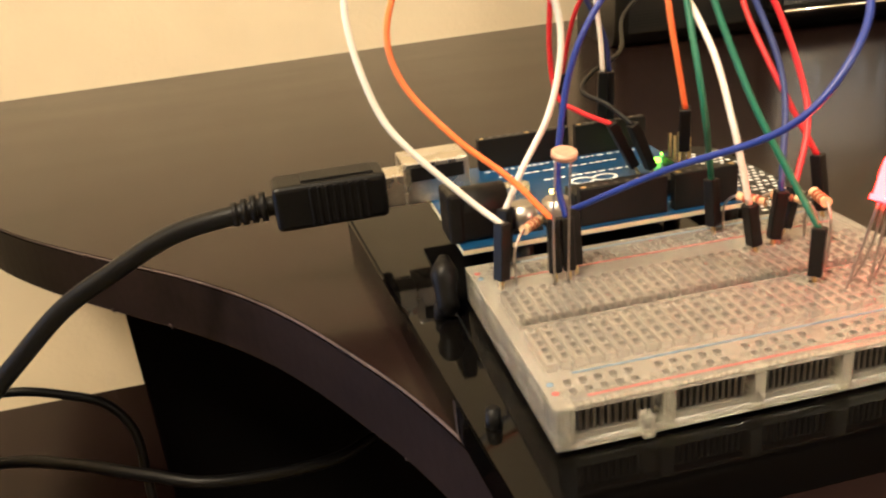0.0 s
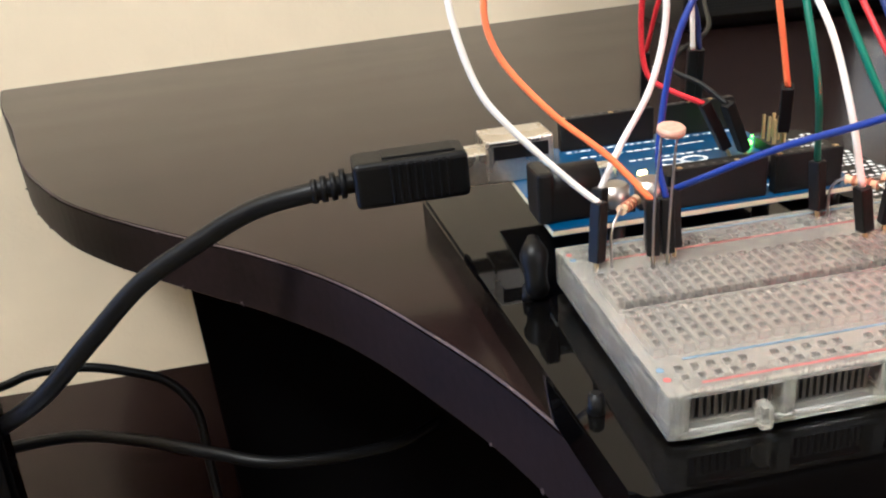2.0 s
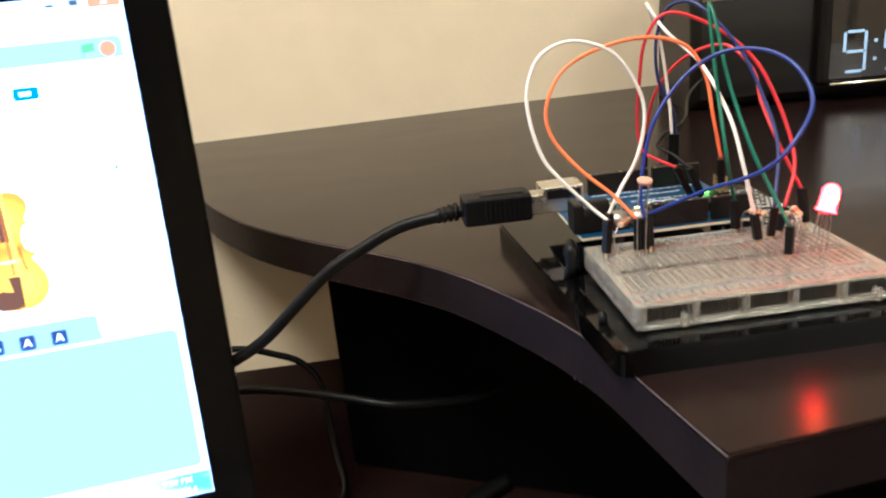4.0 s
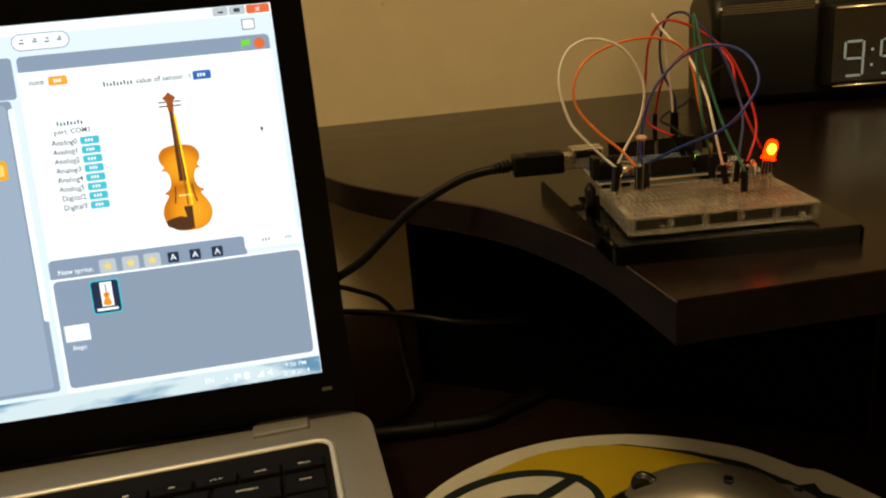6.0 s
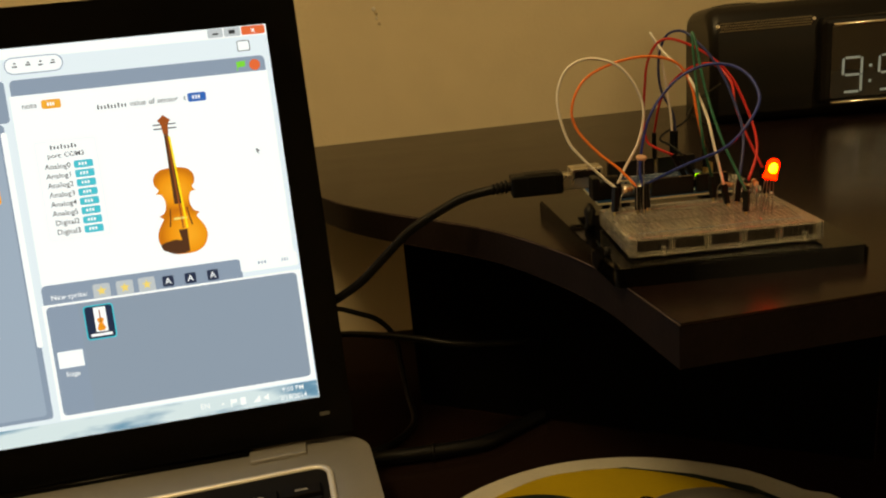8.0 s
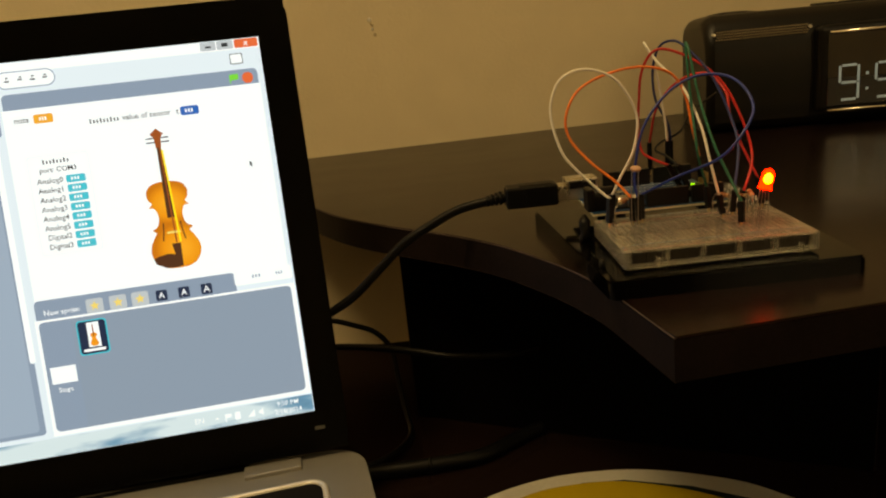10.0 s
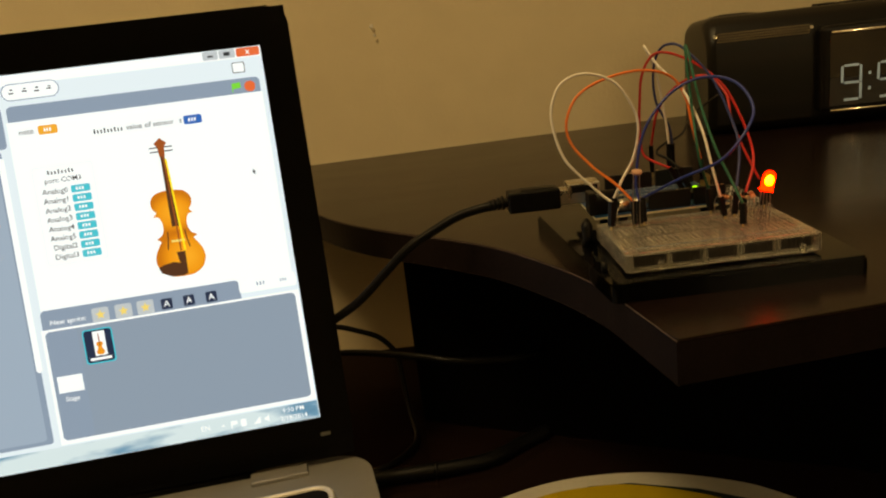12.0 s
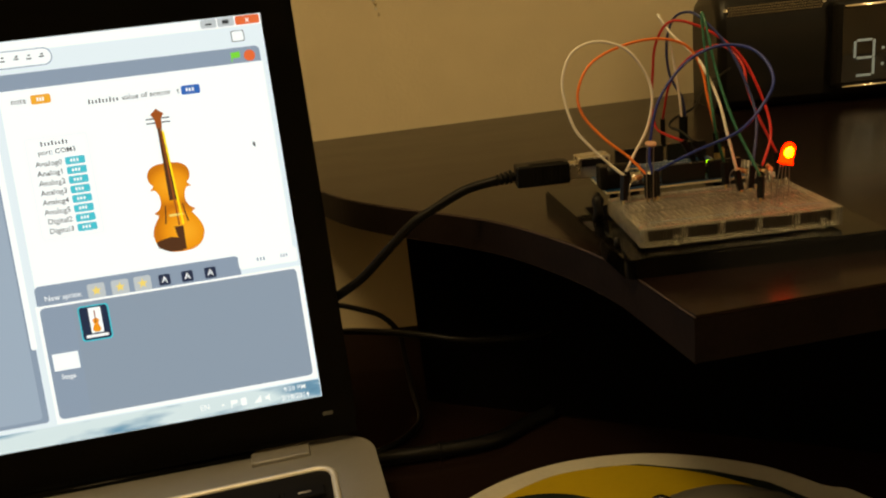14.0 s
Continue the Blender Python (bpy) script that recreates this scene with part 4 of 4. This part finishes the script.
ui("stage_header_edge", rect(-132.5, -2.6, 178.6, 179.6), 3, S_WHITE)
ui("stage_panel", rect(-132.4, -2.6, 77, 178.7), 4, S_WHITE)
ui("green_flag", [(-18, 180.6), (-17.5, 180.6), (-17.5, 182.2), (-13.4, 182.6), (-13.4, 185.6), (-18, 185.3)], 4, S_GREEN)
ui("stop_button", ellipse(-8.6, 183, 2.9, 2.9, n=16), 4, S_RED)
label_on("note", -127.3, 173.9, 4.0, S_DARK)
ui("note_value", rounded(-117.8, -108.3, 171.6, 176.2, 1), 5, S_ORANGE)
digit_bars(-115, -111, 173, 174.8 - (173), 6)
letter_bars(-91, -76.5, 168.4, 2.4, 5)
label_on("value of sensor", -74.8, 169.6, 4.0, S_DARK)
label_on("t", -47.6, 169.6, 4.0, S_DARK)
ui("sensor_value", rounded(-45.4, -36, 167.2, 171.8, 1), 5, S_BLUE)
digit_bars(-43, -38.5, 168.6, 170.4 - (168.6), 6)
ui("list_frame", rounded(-124.5, -94.5, 104, 155, 1.5), 5, screen_mat("screen_faint", (0.82, 0.87, 0.9), 0.88 * G))
ui("list_inside", rounded(-124.2, -94.8, 104.3, 154.7, 1.4), 6, S_WHITE)
letter_bars(-117, -103.5, 150.7, 2.2, 7)
label_on("port: COM3", -110, 147.4, 3.6, S_DARK, 7, "CENTER")
for k, s in enumerate(("Analog0", "Analog1", "Analog2", "Analog3", "Analog4", "Analog5", "Digital2", "Digital3")):
    yy = 141.9 - k * 4.85
    label_on(s, -108.4, yy, 3.9, S_DARK, 7, "RIGHT")
    ui("reading_value", rounded(-106.9, -97.4, yy - 1.9, yy + 1.9, 0.8), 7, S_CYAN)
    digit_bars(-104.5, -100, yy - 0.7, yy + 0.8 - (yy - 0.7), 8)
# the violin
right = [(0, 0), (5.5, 0.6), (9.8, 3.6), (11.9, 8.5), (11.4, 13.5), (9.0, 18.2), (7.9, 20.2), (9.7, 21.6), (7.2, 23.3), (5.9, 26.5), (6.0, 30.5), (7.4, 33.4), (9.6, 33.8), (8.0, 35.8), (9.6, 38.4), (9.7, 42.5), (7.0, 46.0), (2.0, 47.2)]
vio = right + [(-x, y) for x, y in right[::-1][:-1]]
vio = [(v.x, v.y) for v in spline([(x, y, 0) for x, y in vio + vio[:1]], 3)][:-1]


def lean(pts, s=0.86):
    tall = [y * 0.975 if y < 47.2 else 46.0 + (y - 47.2) * 0.72 for x, y in pts]
    return [(-58.6 + x * 1.06 + (y - 24) * -0.012, 88.2 + h * s / 0.86) for (x, y), h in zip(pts, tall)]


def varnish():
    """Orange varnish, paler in the middle of each bout."""
    m = screen_mat("screen_varnish", (0.88, 0.33, 0.015), 0.88 * G)
    n, l = m.node_tree.nodes, m.node_tree.links
    tc, near = n.new("ShaderNodeTexCoord"), n.new("ShaderNodeMath")
    near.operation = "MINIMUM"
    for k, (cx, cy, rx, ry) in enumerate(((-0.0555, 0.0985, 0.0135, 0.0135), (-0.0585, 0.1225, 0.0120, 0.0105))):
        mp, ln = n.new("ShaderNodeMapping"), n.new("ShaderNodeVectorMath")
        mp.inputs["Scale"].default_value = (1 / rx, 1 / ry, 0)
        mp.inputs["Location"].default_value = (-cx / rx, -cy / ry, 0)
        ln.operation = "LENGTH"
        l.new(tc.outputs["Object"], mp.inputs["Vector"])
        l.new(mp.outputs["Vector"], ln.inputs[0])
        l.new(ln.outputs["Value"], near.inputs[k])
    cr = n.new("ShaderNodeValToRGB")
    cr.color_ramp.elements[0].position, cr.color_ramp.elements[0].color = 0.15, (0.93, 0.40, 0.025, 1)
    cr.color_ramp.elements[1].position, cr.color_ramp.elements[1].color = 1.0, (0.60, 0.18, 0.008, 1)
    e = cr.color_ramp.elements.new(0.65)
    e.color = (0.84, 0.31, 0.012, 1)
    l.new(near.outputs["Value"], cr.inputs["Fac"])
    l.new(cr.outputs["Color"], n["Principled BSDF"].inputs["Emission Color"])
    return m


ui("violin_body", lean(vio), 5, varnish())
ui("chin_rest", lean([(-10.5, 3.4), (-6, 0.8), (0.6, 0.4), (1.2, 4.0), (0.5, 7.2), (-4, 8.4), (-9, 7.4), (-11.4, 6.2)]), 7, S_BROWN)
ui("tail_piece", lean([(0.9, 1.0), (2.2, 1.0), (2.6, 13.5), (-1.6, 13.5), (-1.0, 9.0)]), 8, S_BROWN)
ui("finger_board", lean([(-1.6, 27.5), (2.4, 27.5), (1.0, 72), (-1.0, 72)]), 8, S_BROWN)
ui("strings", lean([(0.4, 14), (1.2, 14), (0.6, 72), (0.1, 72)]), 9, S_WOOD)
ui("gut_string", lean([(2.3, 14), (3.3, 14), (1.8, 70), (0.9, 70)]), 10, S_STRING)
ui("bridge", lean(rect(-3.0, 3.6, 19.0, 20.2)), 9, S_YELLOW)
for sx in (-1, 1):
    ui("sound_hole", lean([(sx * 5.0, 15.5), (sx * 5.7, 15.5), (sx * 4.9, 20), (sx * 4.4, 25), (sx * 3.8, 25), (sx * 4.3, 20)]), 7, S_BROWN)
for yy in (75.5, 78.5):
    ui("tuning_peg", lean(rect(-5.5, 5.5, yy, yy + 0.9)), 7, S_DARK)
ui("scroll", lean([(-1.3, 72), (1.3, 72), (1.6, 79), (3.2, 82), (1.4, 84), (0, 86), (-1.4, 84), (-3.2, 82), (-1.6, 79)]), 8, S_WOOD)
ui("mouse_pointer", [(-14.2, 139.4), (-12.6, 137.6), (-13.4, 137.4), (-13.0, 136.3), (-13.5, 136.1), (-13.9, 137.2), (-14.4, 136.7)], 8, S_DARK)
# lower pane
ui("sprite_header", rounded(-133, -31, 62, 81.5, 2.5), 5, S_GREY2)
ui("coordinate_tab", rounded(-31.5, -1.0, 74, 81.5, 1.5), 6, S_WHITE)
for x, w in ((-22, 5), (-9.5, 4)):
    for k in range(3):
        ui("coordinate_bar", rect(x + k * w / 3, x + (k + 0.45) * w / 3, 77.2, 78.9), 7, S_GREY)
ui("pane_edge", rect(-134, -0.6, 9.6, 71.4), 6, S_WHITE)
ui("sprite_pane", rounded(-132.3, -2.8, 12.4, 70.2, 2.5), 7, S_GREY)
ui("stage_column", rounded(-132.3, -116.5, 12.4, 70.2, 2.5), 8, S_GREY2)
ui("pane_line", rect(-116.5, -116.1, 12.6, 70), 9, S_GREY)
label_on("New sprite:", -129, 74.6, 3.8, S_WHITE, 7)
for k, x in enumerate((-103.5, -91.8, -80.6, -69.6, -58.1, -46.4)):
    ui("sprite_button", rounded(x - 4.3, x + 4.3, 71.3, 78.8, 1.2), 7, S_BUTTON if k < 3 else S_GREY2)
    if k < 3:
        star = [(x + (2.6 if j % 2 == 0 else 1.2) * math.cos(math.pi * j / 5 + 1.57), 75 + (2.6 if j % 2 == 0 else 1.2) * math.sin(math.pi * j / 5 + 1.57)) for j in range(10)]
        ui("star_mark", star, 8, S_YELLOW)
    else:
        ui("letter_tile", rounded(x - 2.9, x + 2.9, 72.3, 77.9, 0.8), 8, S_NAVY)
        label_on("A", x, 75, 4.6, S_WHITE, 9, "CENTER")
ui("sprite_frame", rounded(-114.4, -99.2, 49.8, 68.2, 1.8), 10, S_CYAN)
ui("sprite_tile", rounded(-113.7, -99.9, 50.5, 67.5, 1.5), 11, S_NAVY)
ui("sprite_paper", rect(-109.3, -103.2, 53.8, 66.8), 12, S_WHITE)
ui("sprite_violin", [(-106.4 + x * 0.17, 54.3 + y * 0.145) for x, y in vio], 13, S_VIOLIN)
ui("sprite_neck", rect(-106.7, -106.1, 59, 65.5), 14, S_WOOD)
ui("caption_bar", rect(-112.2, -101.4, 51.6, 53.0), 12, S_WHITE)
ui("stage_tile", rect(-130.4, -117.7, 37.4, 46.2), 10, S_WHITE)
label_on("Stage", -124.2, 33.9, 3.4, S_WHITE, 10, "CENTER")
# script pane on the far side
ui("script_pane", rounded(-230, -137.5, 12, 166, 2), 2, S_GREY2)
ui("script_stripes", rounded(-230, -140.5, 14, 164, 2), 3, screen_mat("screen_stripe", (0.36, 0.47, 0.62), 0.78 * G))
ui("script_header", rounded(-230, -134, 166.5, 187.6, 2), 2, S_GREY2)
ui("block_mark", rounded(-160, -144.6, 126, 136, 1.5), 4, S_ORANGE)
ui("block_inside", rounded(-158, -146.4, 128, 134, 1), 5, S_YELLOW)
ui("scroll_bar", rounded(-139.6, -136.6, 50, 162, 1.4), 4, S_WHITE)
ui("block_palette", rect(-361, -232, 12, 187), 2, S_GREY2)
# task bar
ui("task_bar", rect(-361, -0.4, 0.2, 10.2), 3, S_PHOTO)
ui("task_bar_edge", rect(-361, -0.4, 9.6, 10.3), 8, S_SKY)
label_on("EN", -60.8, 5.0, 4.0, S_WHITE, 8, "CENTER")
label_on("9:50 PM", -13.6, 7.0, 3.6, S_WHITE, 9, "CENTER")
label_on("2/18/2014", -13.8, 2.7, 3.6, S_WHITE, 9, "CENTER")
ui("tray_mark", [(-52.5, 4.4), (-50.5, 4.4), (-51.5, 5.6)], 8, S_WHITE)
ui("tray_mark", [(-47.4, 2.4), (-46.8, 2.4), (-46.8, 4.2), (-43.9, 4.6), (-43.9, 6.4), (-47.4, 6.6)], 8, S_WHITE)
ui("tray_mark", rounded(-42.2, -39.2, 2.6, 6.8, 0.8), 8, S_WHITE)
ui("tray_mark", [(-35.6, 2.8), (-31.6, 2.8), (-31.6, 6.6)], 8, S_WHITE)
ui("tray_mark", [(-29.4, 3.8), (-28.4, 3.8), (-27.0, 2.6), (-27.0, 6.6), (-28.4, 5.4), (-29.4, 5.4)], 8, S_WHITE)

# ---- mouse pad and mouse ----
pad = thing("mouse_pad", "helmet-shaped mouse pad, yellow dome with white border and dark oval badge", "mouse pad")
PZ0 = DESK
dome = [(0.131, 0.0035), (0.120, 0.0225), (0.1110, 0.0365), (0.1075, 0.0388), (0.1015, 0.0410), (0.0940, 0.0500), (0.080, 0.0645), (0.0625, 0.0752), (0.044, 0.0838), (0.0245, 0.0898), (0.002, 0.0926), (-0.022, 0.0918), (-0.046, 0.0860), (-0.068, 0.0758),
        (-0.088, 0.0610), (-0.102, 0.0440), (-0.1085, 0.0250), (-0.109, 0.0), (-0.105, -0.03), (-0.095, -0.065), (-0.07, -0.10), (0.0, -0.12), (0.08, -0.11), (0.150, -0.075), (0.155, -0.03)]
smooth = [(v.x, v.y) for v in spline([(x, y, 0) for x, y in dome + dome[:1]], 4)][:-1]
part("foam", prism(smooth[::-1], PZ0, PZ0 + 0.0022, 0.0005), PADWHITE, pad)


def pad_patch(name, pts, layer, material):
    bm = bmesh.new()
    bm.faces.new([bm.verts.new((x, y, PZ0 + 0.0022 + layer * 0.00012)) for x, y in pts])
    bmesh.ops.recalc_face_normals(bm, faces=bm.faces)
    for f in bm.faces:
        if f.normal.z < 0:
            f.normal_flip()
    return part(name, bm, material, pad)


yel = [(0.086, 0.024), (0.066, 0.049), (0.0455, 0.0650), (0.0150, 0.0790), (-0.0080, 0.0815), (-0.032, 0.0790), (-0.054, 0.0690), (-0.072, 0.0565), (-0.0885, 0.0410), (-0.100, 0.0255), (-0.1045, 0.005), (-0.100, -0.03), (-0.085, -0.07), (0.0, -0.09), (0.06, -0.06)]
pad_patch("outline_stripe", [(0.098, 0.0205), (0.0755, 0.0505), (0.0500, 0.0672), (0.0160, 0.0805), (-0.0075, 0.0822), (-0.02, 0.078), (0.03, 0.06), (0.07, 0.02)], 1, PADGREEN)
pad_patch("yellow_dome", [(v.x, v.y) for v in spline([(x, y, 0) for x, y in yel + yel[:1]], 4)][:-1], 2, PADYELLOW)
pad_patch("oval_badge", ellipse(-0.0545, 0.026, 0.0495, 0.0365, 18), 3, PADGREEN)
pad_patch("oval_white", ellipse(-0.0545, 0.0255, 0.0445, 0.0300, 18), 4, PADWHITE)
pad_patch("inner_oval", ellipse(-0.057, 0.022, 0.0285, 0.0185, 18), 5, PADGREEN)
pad_patch("dark_bar", [(-0.040, 0.040), (-0.0185, 0.0555), (-0.0125, 0.0520), (-0.036, 0.0340)], 6, PADGREEN)
pad_patch("white_bar", [(-0.066, 0.0185), (-0.0215, 0.0425), (-0.018, 0.0385), (-0.0625, 0.0140)], 7, PADWHITE)
guard = [(0.0797, 0.0314), (0.0901, 0.0317), (0.0924, 0.0261), (0.1016, 0.0266), (0.1018, 0.0184), (0.1081, 0.0134), (0.1151, 0.0036), (0.1158, -0.0025), (0.1095, -0.0074), (0.0989, -0.0123), (0.082, -0.019), (0.0707, -0.0172), (0.0793, 0.0081)]
pad_patch("face_guard", guard, 3, PADGREEN)
pad_patch("guard_gap", [(0.1002, 0.0023), (0.1068, 0.0064), (0.1097, 0.0031)], 4, PADWHITE)
pad_patch("guard_gap", [(0.084, -0.0125), (0.0907, -0.0044), (0.1093, -0.0019), (0.1019, -0.0066)], 4, PADWHITE)
pad_patch("grey_print", [(0.0837, 0.0296), (0.091, 0.0258), (0.0976, 0.0147), (0.086, 0.0146)], 4, PADGREY)
pad_patch("grey_print", [(0.0858, 0.0079), (0.0864, 0.0093), (0.0969, 0.009), (0.0961, 0.0072)], 4, PADGREY)
pad_patch("grey_print", [(0.0839, 0.0013), (0.0858, 0.0042), (0.0999, 0.0028), (0.0993, 0.0015)], 4, PADGREY)
pad_patch("dark_print", [(0.0895, 0.0245), (0.0935, 0.0225), (0.0925, 0.0195), (0.0890, 0.0215)], 5, PADGREEN)

mouse = thing("computer_mouse", "silver and black computer mouse on the mouse pad", "mouse", m=pose(0.0345, -0.006, DESK + 0.0026, 0, 0, 150))


def hump(bm, length, width, height, z0, n=28, k=14, cut=1.0, front=0.9):
    """A smooth mouse-shaped shell; the front points along +x."""
    rings = []
    for i in range(n + 1):
        u = i / n
        s = math.sin(math.pi * min(max(u, 0.0), 1.0)) ** 0.5
        x = (u - 0.5) * length
        wv = width / 2 * s * (1 - 0.14 * math.sin(math.pi * u) ** 2 * (u > 0.35))
        hv = height * (math.sin(math.pi * (u * 0.86 + 0.10)) ** 0.75) * (1 - 0.22 * u)
        ring = []
        for j in range(k + 1):
            a = math.pi * j / k
            ring.append(bm.verts.new((x, wv * math.copysign(abs(math.cos(a)) ** 0.7, math.cos(a)), z0 + hv * abs(math.sin(a)) ** 0.8)))
        rings.append(ring)
    for a, b in zip(rings, rings[1:]):
        for j in range(k):
            bm.faces.new((a[j], a[j + 1], b[j + 1], b[j])).smooth = True
    bmesh.ops.remove_doubles(bm, verts=bm.verts, dist=1e-5)
    return bm


part("lower_shell", hump(bmesh.new(), 0.104, 0.063, 0.028, 0.0), MOUSEDARK, mouse, "dark lower shell")
bm = hump(bmesh.new(), 0.100, 0.057, 0.0395, 0.0)
bmesh.ops.bisect_plane(bm, geom=bm.verts[:] + bm.edges[:] + bm.faces[:], plane_co=(0, 0, 0.012), plane_no=(0.10, 0, -1), clear_outer=True)
part("top_shell", bm, MOUSESILVER, mouse, "silver top shell")
bm = hump(bmesh.new(), 0.1022, 0.0600, 0.0385, 0.0)
for co, no in (((0, 0, 0.0195), (0.10, -0.25, 1)), ((0, 0, 0.0065), (0.06, 0, -1)), ((0, 0.004, 0), (0, -1, 0))):
    bmesh.ops.bisect_plane(bm, geom=bm.verts[:] + bm.edges[:] + bm.faces[:], plane_co=co, plane_no=no, clear_outer=True)
part("side_grip", bm, MOUSEDARK, mouse, "glossy black side grip")
part("scroll_wheel", cylm(0.0066, -0.0026, 0.0026, pose(0.030, 0.0005, 0.0222, 90, 0, 0), 28, bevel=0.0014), MOUSEDARK, mouse)
part("side_mark", cylm(0.0022, 0.034, 0.0372, pose(-0.009, 0.004, 0), 14), MOUSEDARK, mouse)

# ---- clock radio ----
clock = thing("clock_radio", "black clock radio with mesh speaker and lit digits", "clock", m=pose(0.142, 0.345, SHELF, 0, 0, -6))
CW, CH, CD = 0.30, 0.098, 0.085
prof = [(v.x, v.y) for v in spline([(0.004, 0.0005, 0), (-0.001, 0.004, 0), (-0.004, 0.012, 0), (-0.006, 0.040, 0), (-0.004, 0.072, 0), (0.002, 0.085, 0), (0.010, 0.0915, 0), (0.022, 0.0935, 0), (0.070, 0.090, 0)], 4)] + [(0.080, 0.086), (0.084, 0.075), (0.084, 0.0), (0.006, 0.0)]
bm = bmesh.new()
sl = []
for x, s in ((0.0172, 0.90), (0.0182, 0.945), (0.0212, 0.98), (0.0265, 1.0), (CW - 0.009, 1.0), (CW - 0.003, 0.975), (CW, 0.93)):
    sl.append([bm.verts.new((x, 0.04 + (y - 0.04) * s, 0.0 + z * (s if z > 0.05 else 1.0))) for y, z in prof])
for a, b in zip(sl, sl[1:]):
    for k in range(len(prof)):
        bm.faces.new((a[k], b[k], b[(k + 1) % len(prof)], a[(k + 1) % len(prof)])).smooth = k < len(prof) - 4
bm.faces.new(sl[0])
bm.faces.new(sl[-1][::-1])
bmesh.ops.recalc_face_normals(bm, faces=bm.faces)
part("body", bm, CLOCKBODY, clock)
for x0, x1 in ((0.0235, 0.098), (0.212, 0.294)):
    bm = bmesh.new()
    face_line = [(y, z) for y, z in prof if 0.008 < z < 0.0845 and y < 0.02]
    v = [[bm.verts.new((x, y - 0.0007, z)) for y, z in face_line] for x in (x0, x1)]
    for k in range(len(face_line) - 1):
        bm.faces.new((v[0][k], v[1][k], v[1][k + 1], v[0][k + 1])).smooth = True
    grille = part("speaker_grille", bm, CLOCKMESH, clock, "fine black metal mesh")
    # pale dots stand in for light glinting along the top of the mesh
    bm = bmesh.new()
    for r_ in range(4):
        for i in range(34):
            x = x0 + 0.001 + i * (x1 - x0 - 0.003) / 34 + (r_ % 2) * 0.0011
            zz = 0.0745 + r_ * 0.0019
            yy = (-0.0055, -0.0046, -0.0034, -0.0020)[r_]
            box(bm, x, x + 0.0010, yy - 0.0008, yy + 0.0008, zz, zz + 0.0012)
    tagged(part("mesh_glint_dots", bm, DOTS, grille), kind="stuff")
    for x in (x0, x1):
        part("grille_stud", cylm(0.0016, 0, 0.0012, pose(x, -0.002, 0.0785, 60, 0, 0), 12), CHROME, clock)
bm = bmesh.new()
box(bm, 0.101, 0.209, -0.0135, 0.02, 0.012, 0.079, 0.004, 3)
part("display_housing", bm, CLOCKBODY, clock)
part("display_glass", boxm(0.108, 0.206, -0.0142, -0.0120, 0.016, 0.0735, 0.0005), GLASSBLACK, clock, "dark glossy display window")
part("trim_bar", tube([(0.109, -0.0142, 0.0733), (0.206, -0.0142, 0.0733)], 0.0014, 1, 14), CHROME, clock)
part("trim_bar", tube([(0.109, -0.0142, 0.0129), (0.206, -0.0142, 0.0129)], 0.0010, 1, 14), CHROME, clock)
for k in range(3):
    part("top_dial", cylm(0.02 - 0.004 * k, 0.0905 + 0.0006 * k, 0.0930 + 0.0006 * k, pose(0.05, 0.040, 0), 32), CLOCKMESH, clock)
for k in range(4):
    part("top_button", boxm(0.115 + 0.022 * k, 0.132 + 0.022 * k, 0.03, 0.045, 0.0905, 0.0945, 0.0008), BLACK, clock)
SEG = {"9": "abcdfg", "5": "acdfg", "0": "abcdef"}


def digit(ch, x, z, w, h, t=0.0024):
    place = {"a": (x + t, x + w - t, z + h - t, z + h), "g": (x + t, x + w - t, z + h / 2 - t / 2, z + h / 2 + t / 2), "d": (x + t, x + w - t, z, z + t),
             "f": (x, x + t, z + h / 2, z + h - t / 2), "e": (x, x + t, z + t / 2, z + h / 2), "b": (x + w - t, x + w, z + h / 2, z + h - t / 2), "c": (x + w - t, x + w, z + t / 2, z + h / 2)}
    for s in SEG[ch]:
        a, b, c, d = place[s]
        part("digit_segment", boxm(a + 0.0003, b - 0.0003, -0.01435, -0.0140, c + 0.0003, d - 0.0003), DIGIT, clock)


digit("9", 0.1165, 0.0195, 0.0165, 0.029)
digit("5", 0.1440, 0.0195, 0.0165, 0.029)
digit("0", 0.1690, 0.0195, 0.0165, 0.029)
for z in (0.027, 0.039):
    part("colon_dot", boxm(0.1376, 0.1396, -0.01435, -0.0140, z, z + 0.0022), DIGIT, clock)


def motions():
    """Nothing but the camera moves in this place."""


motions()
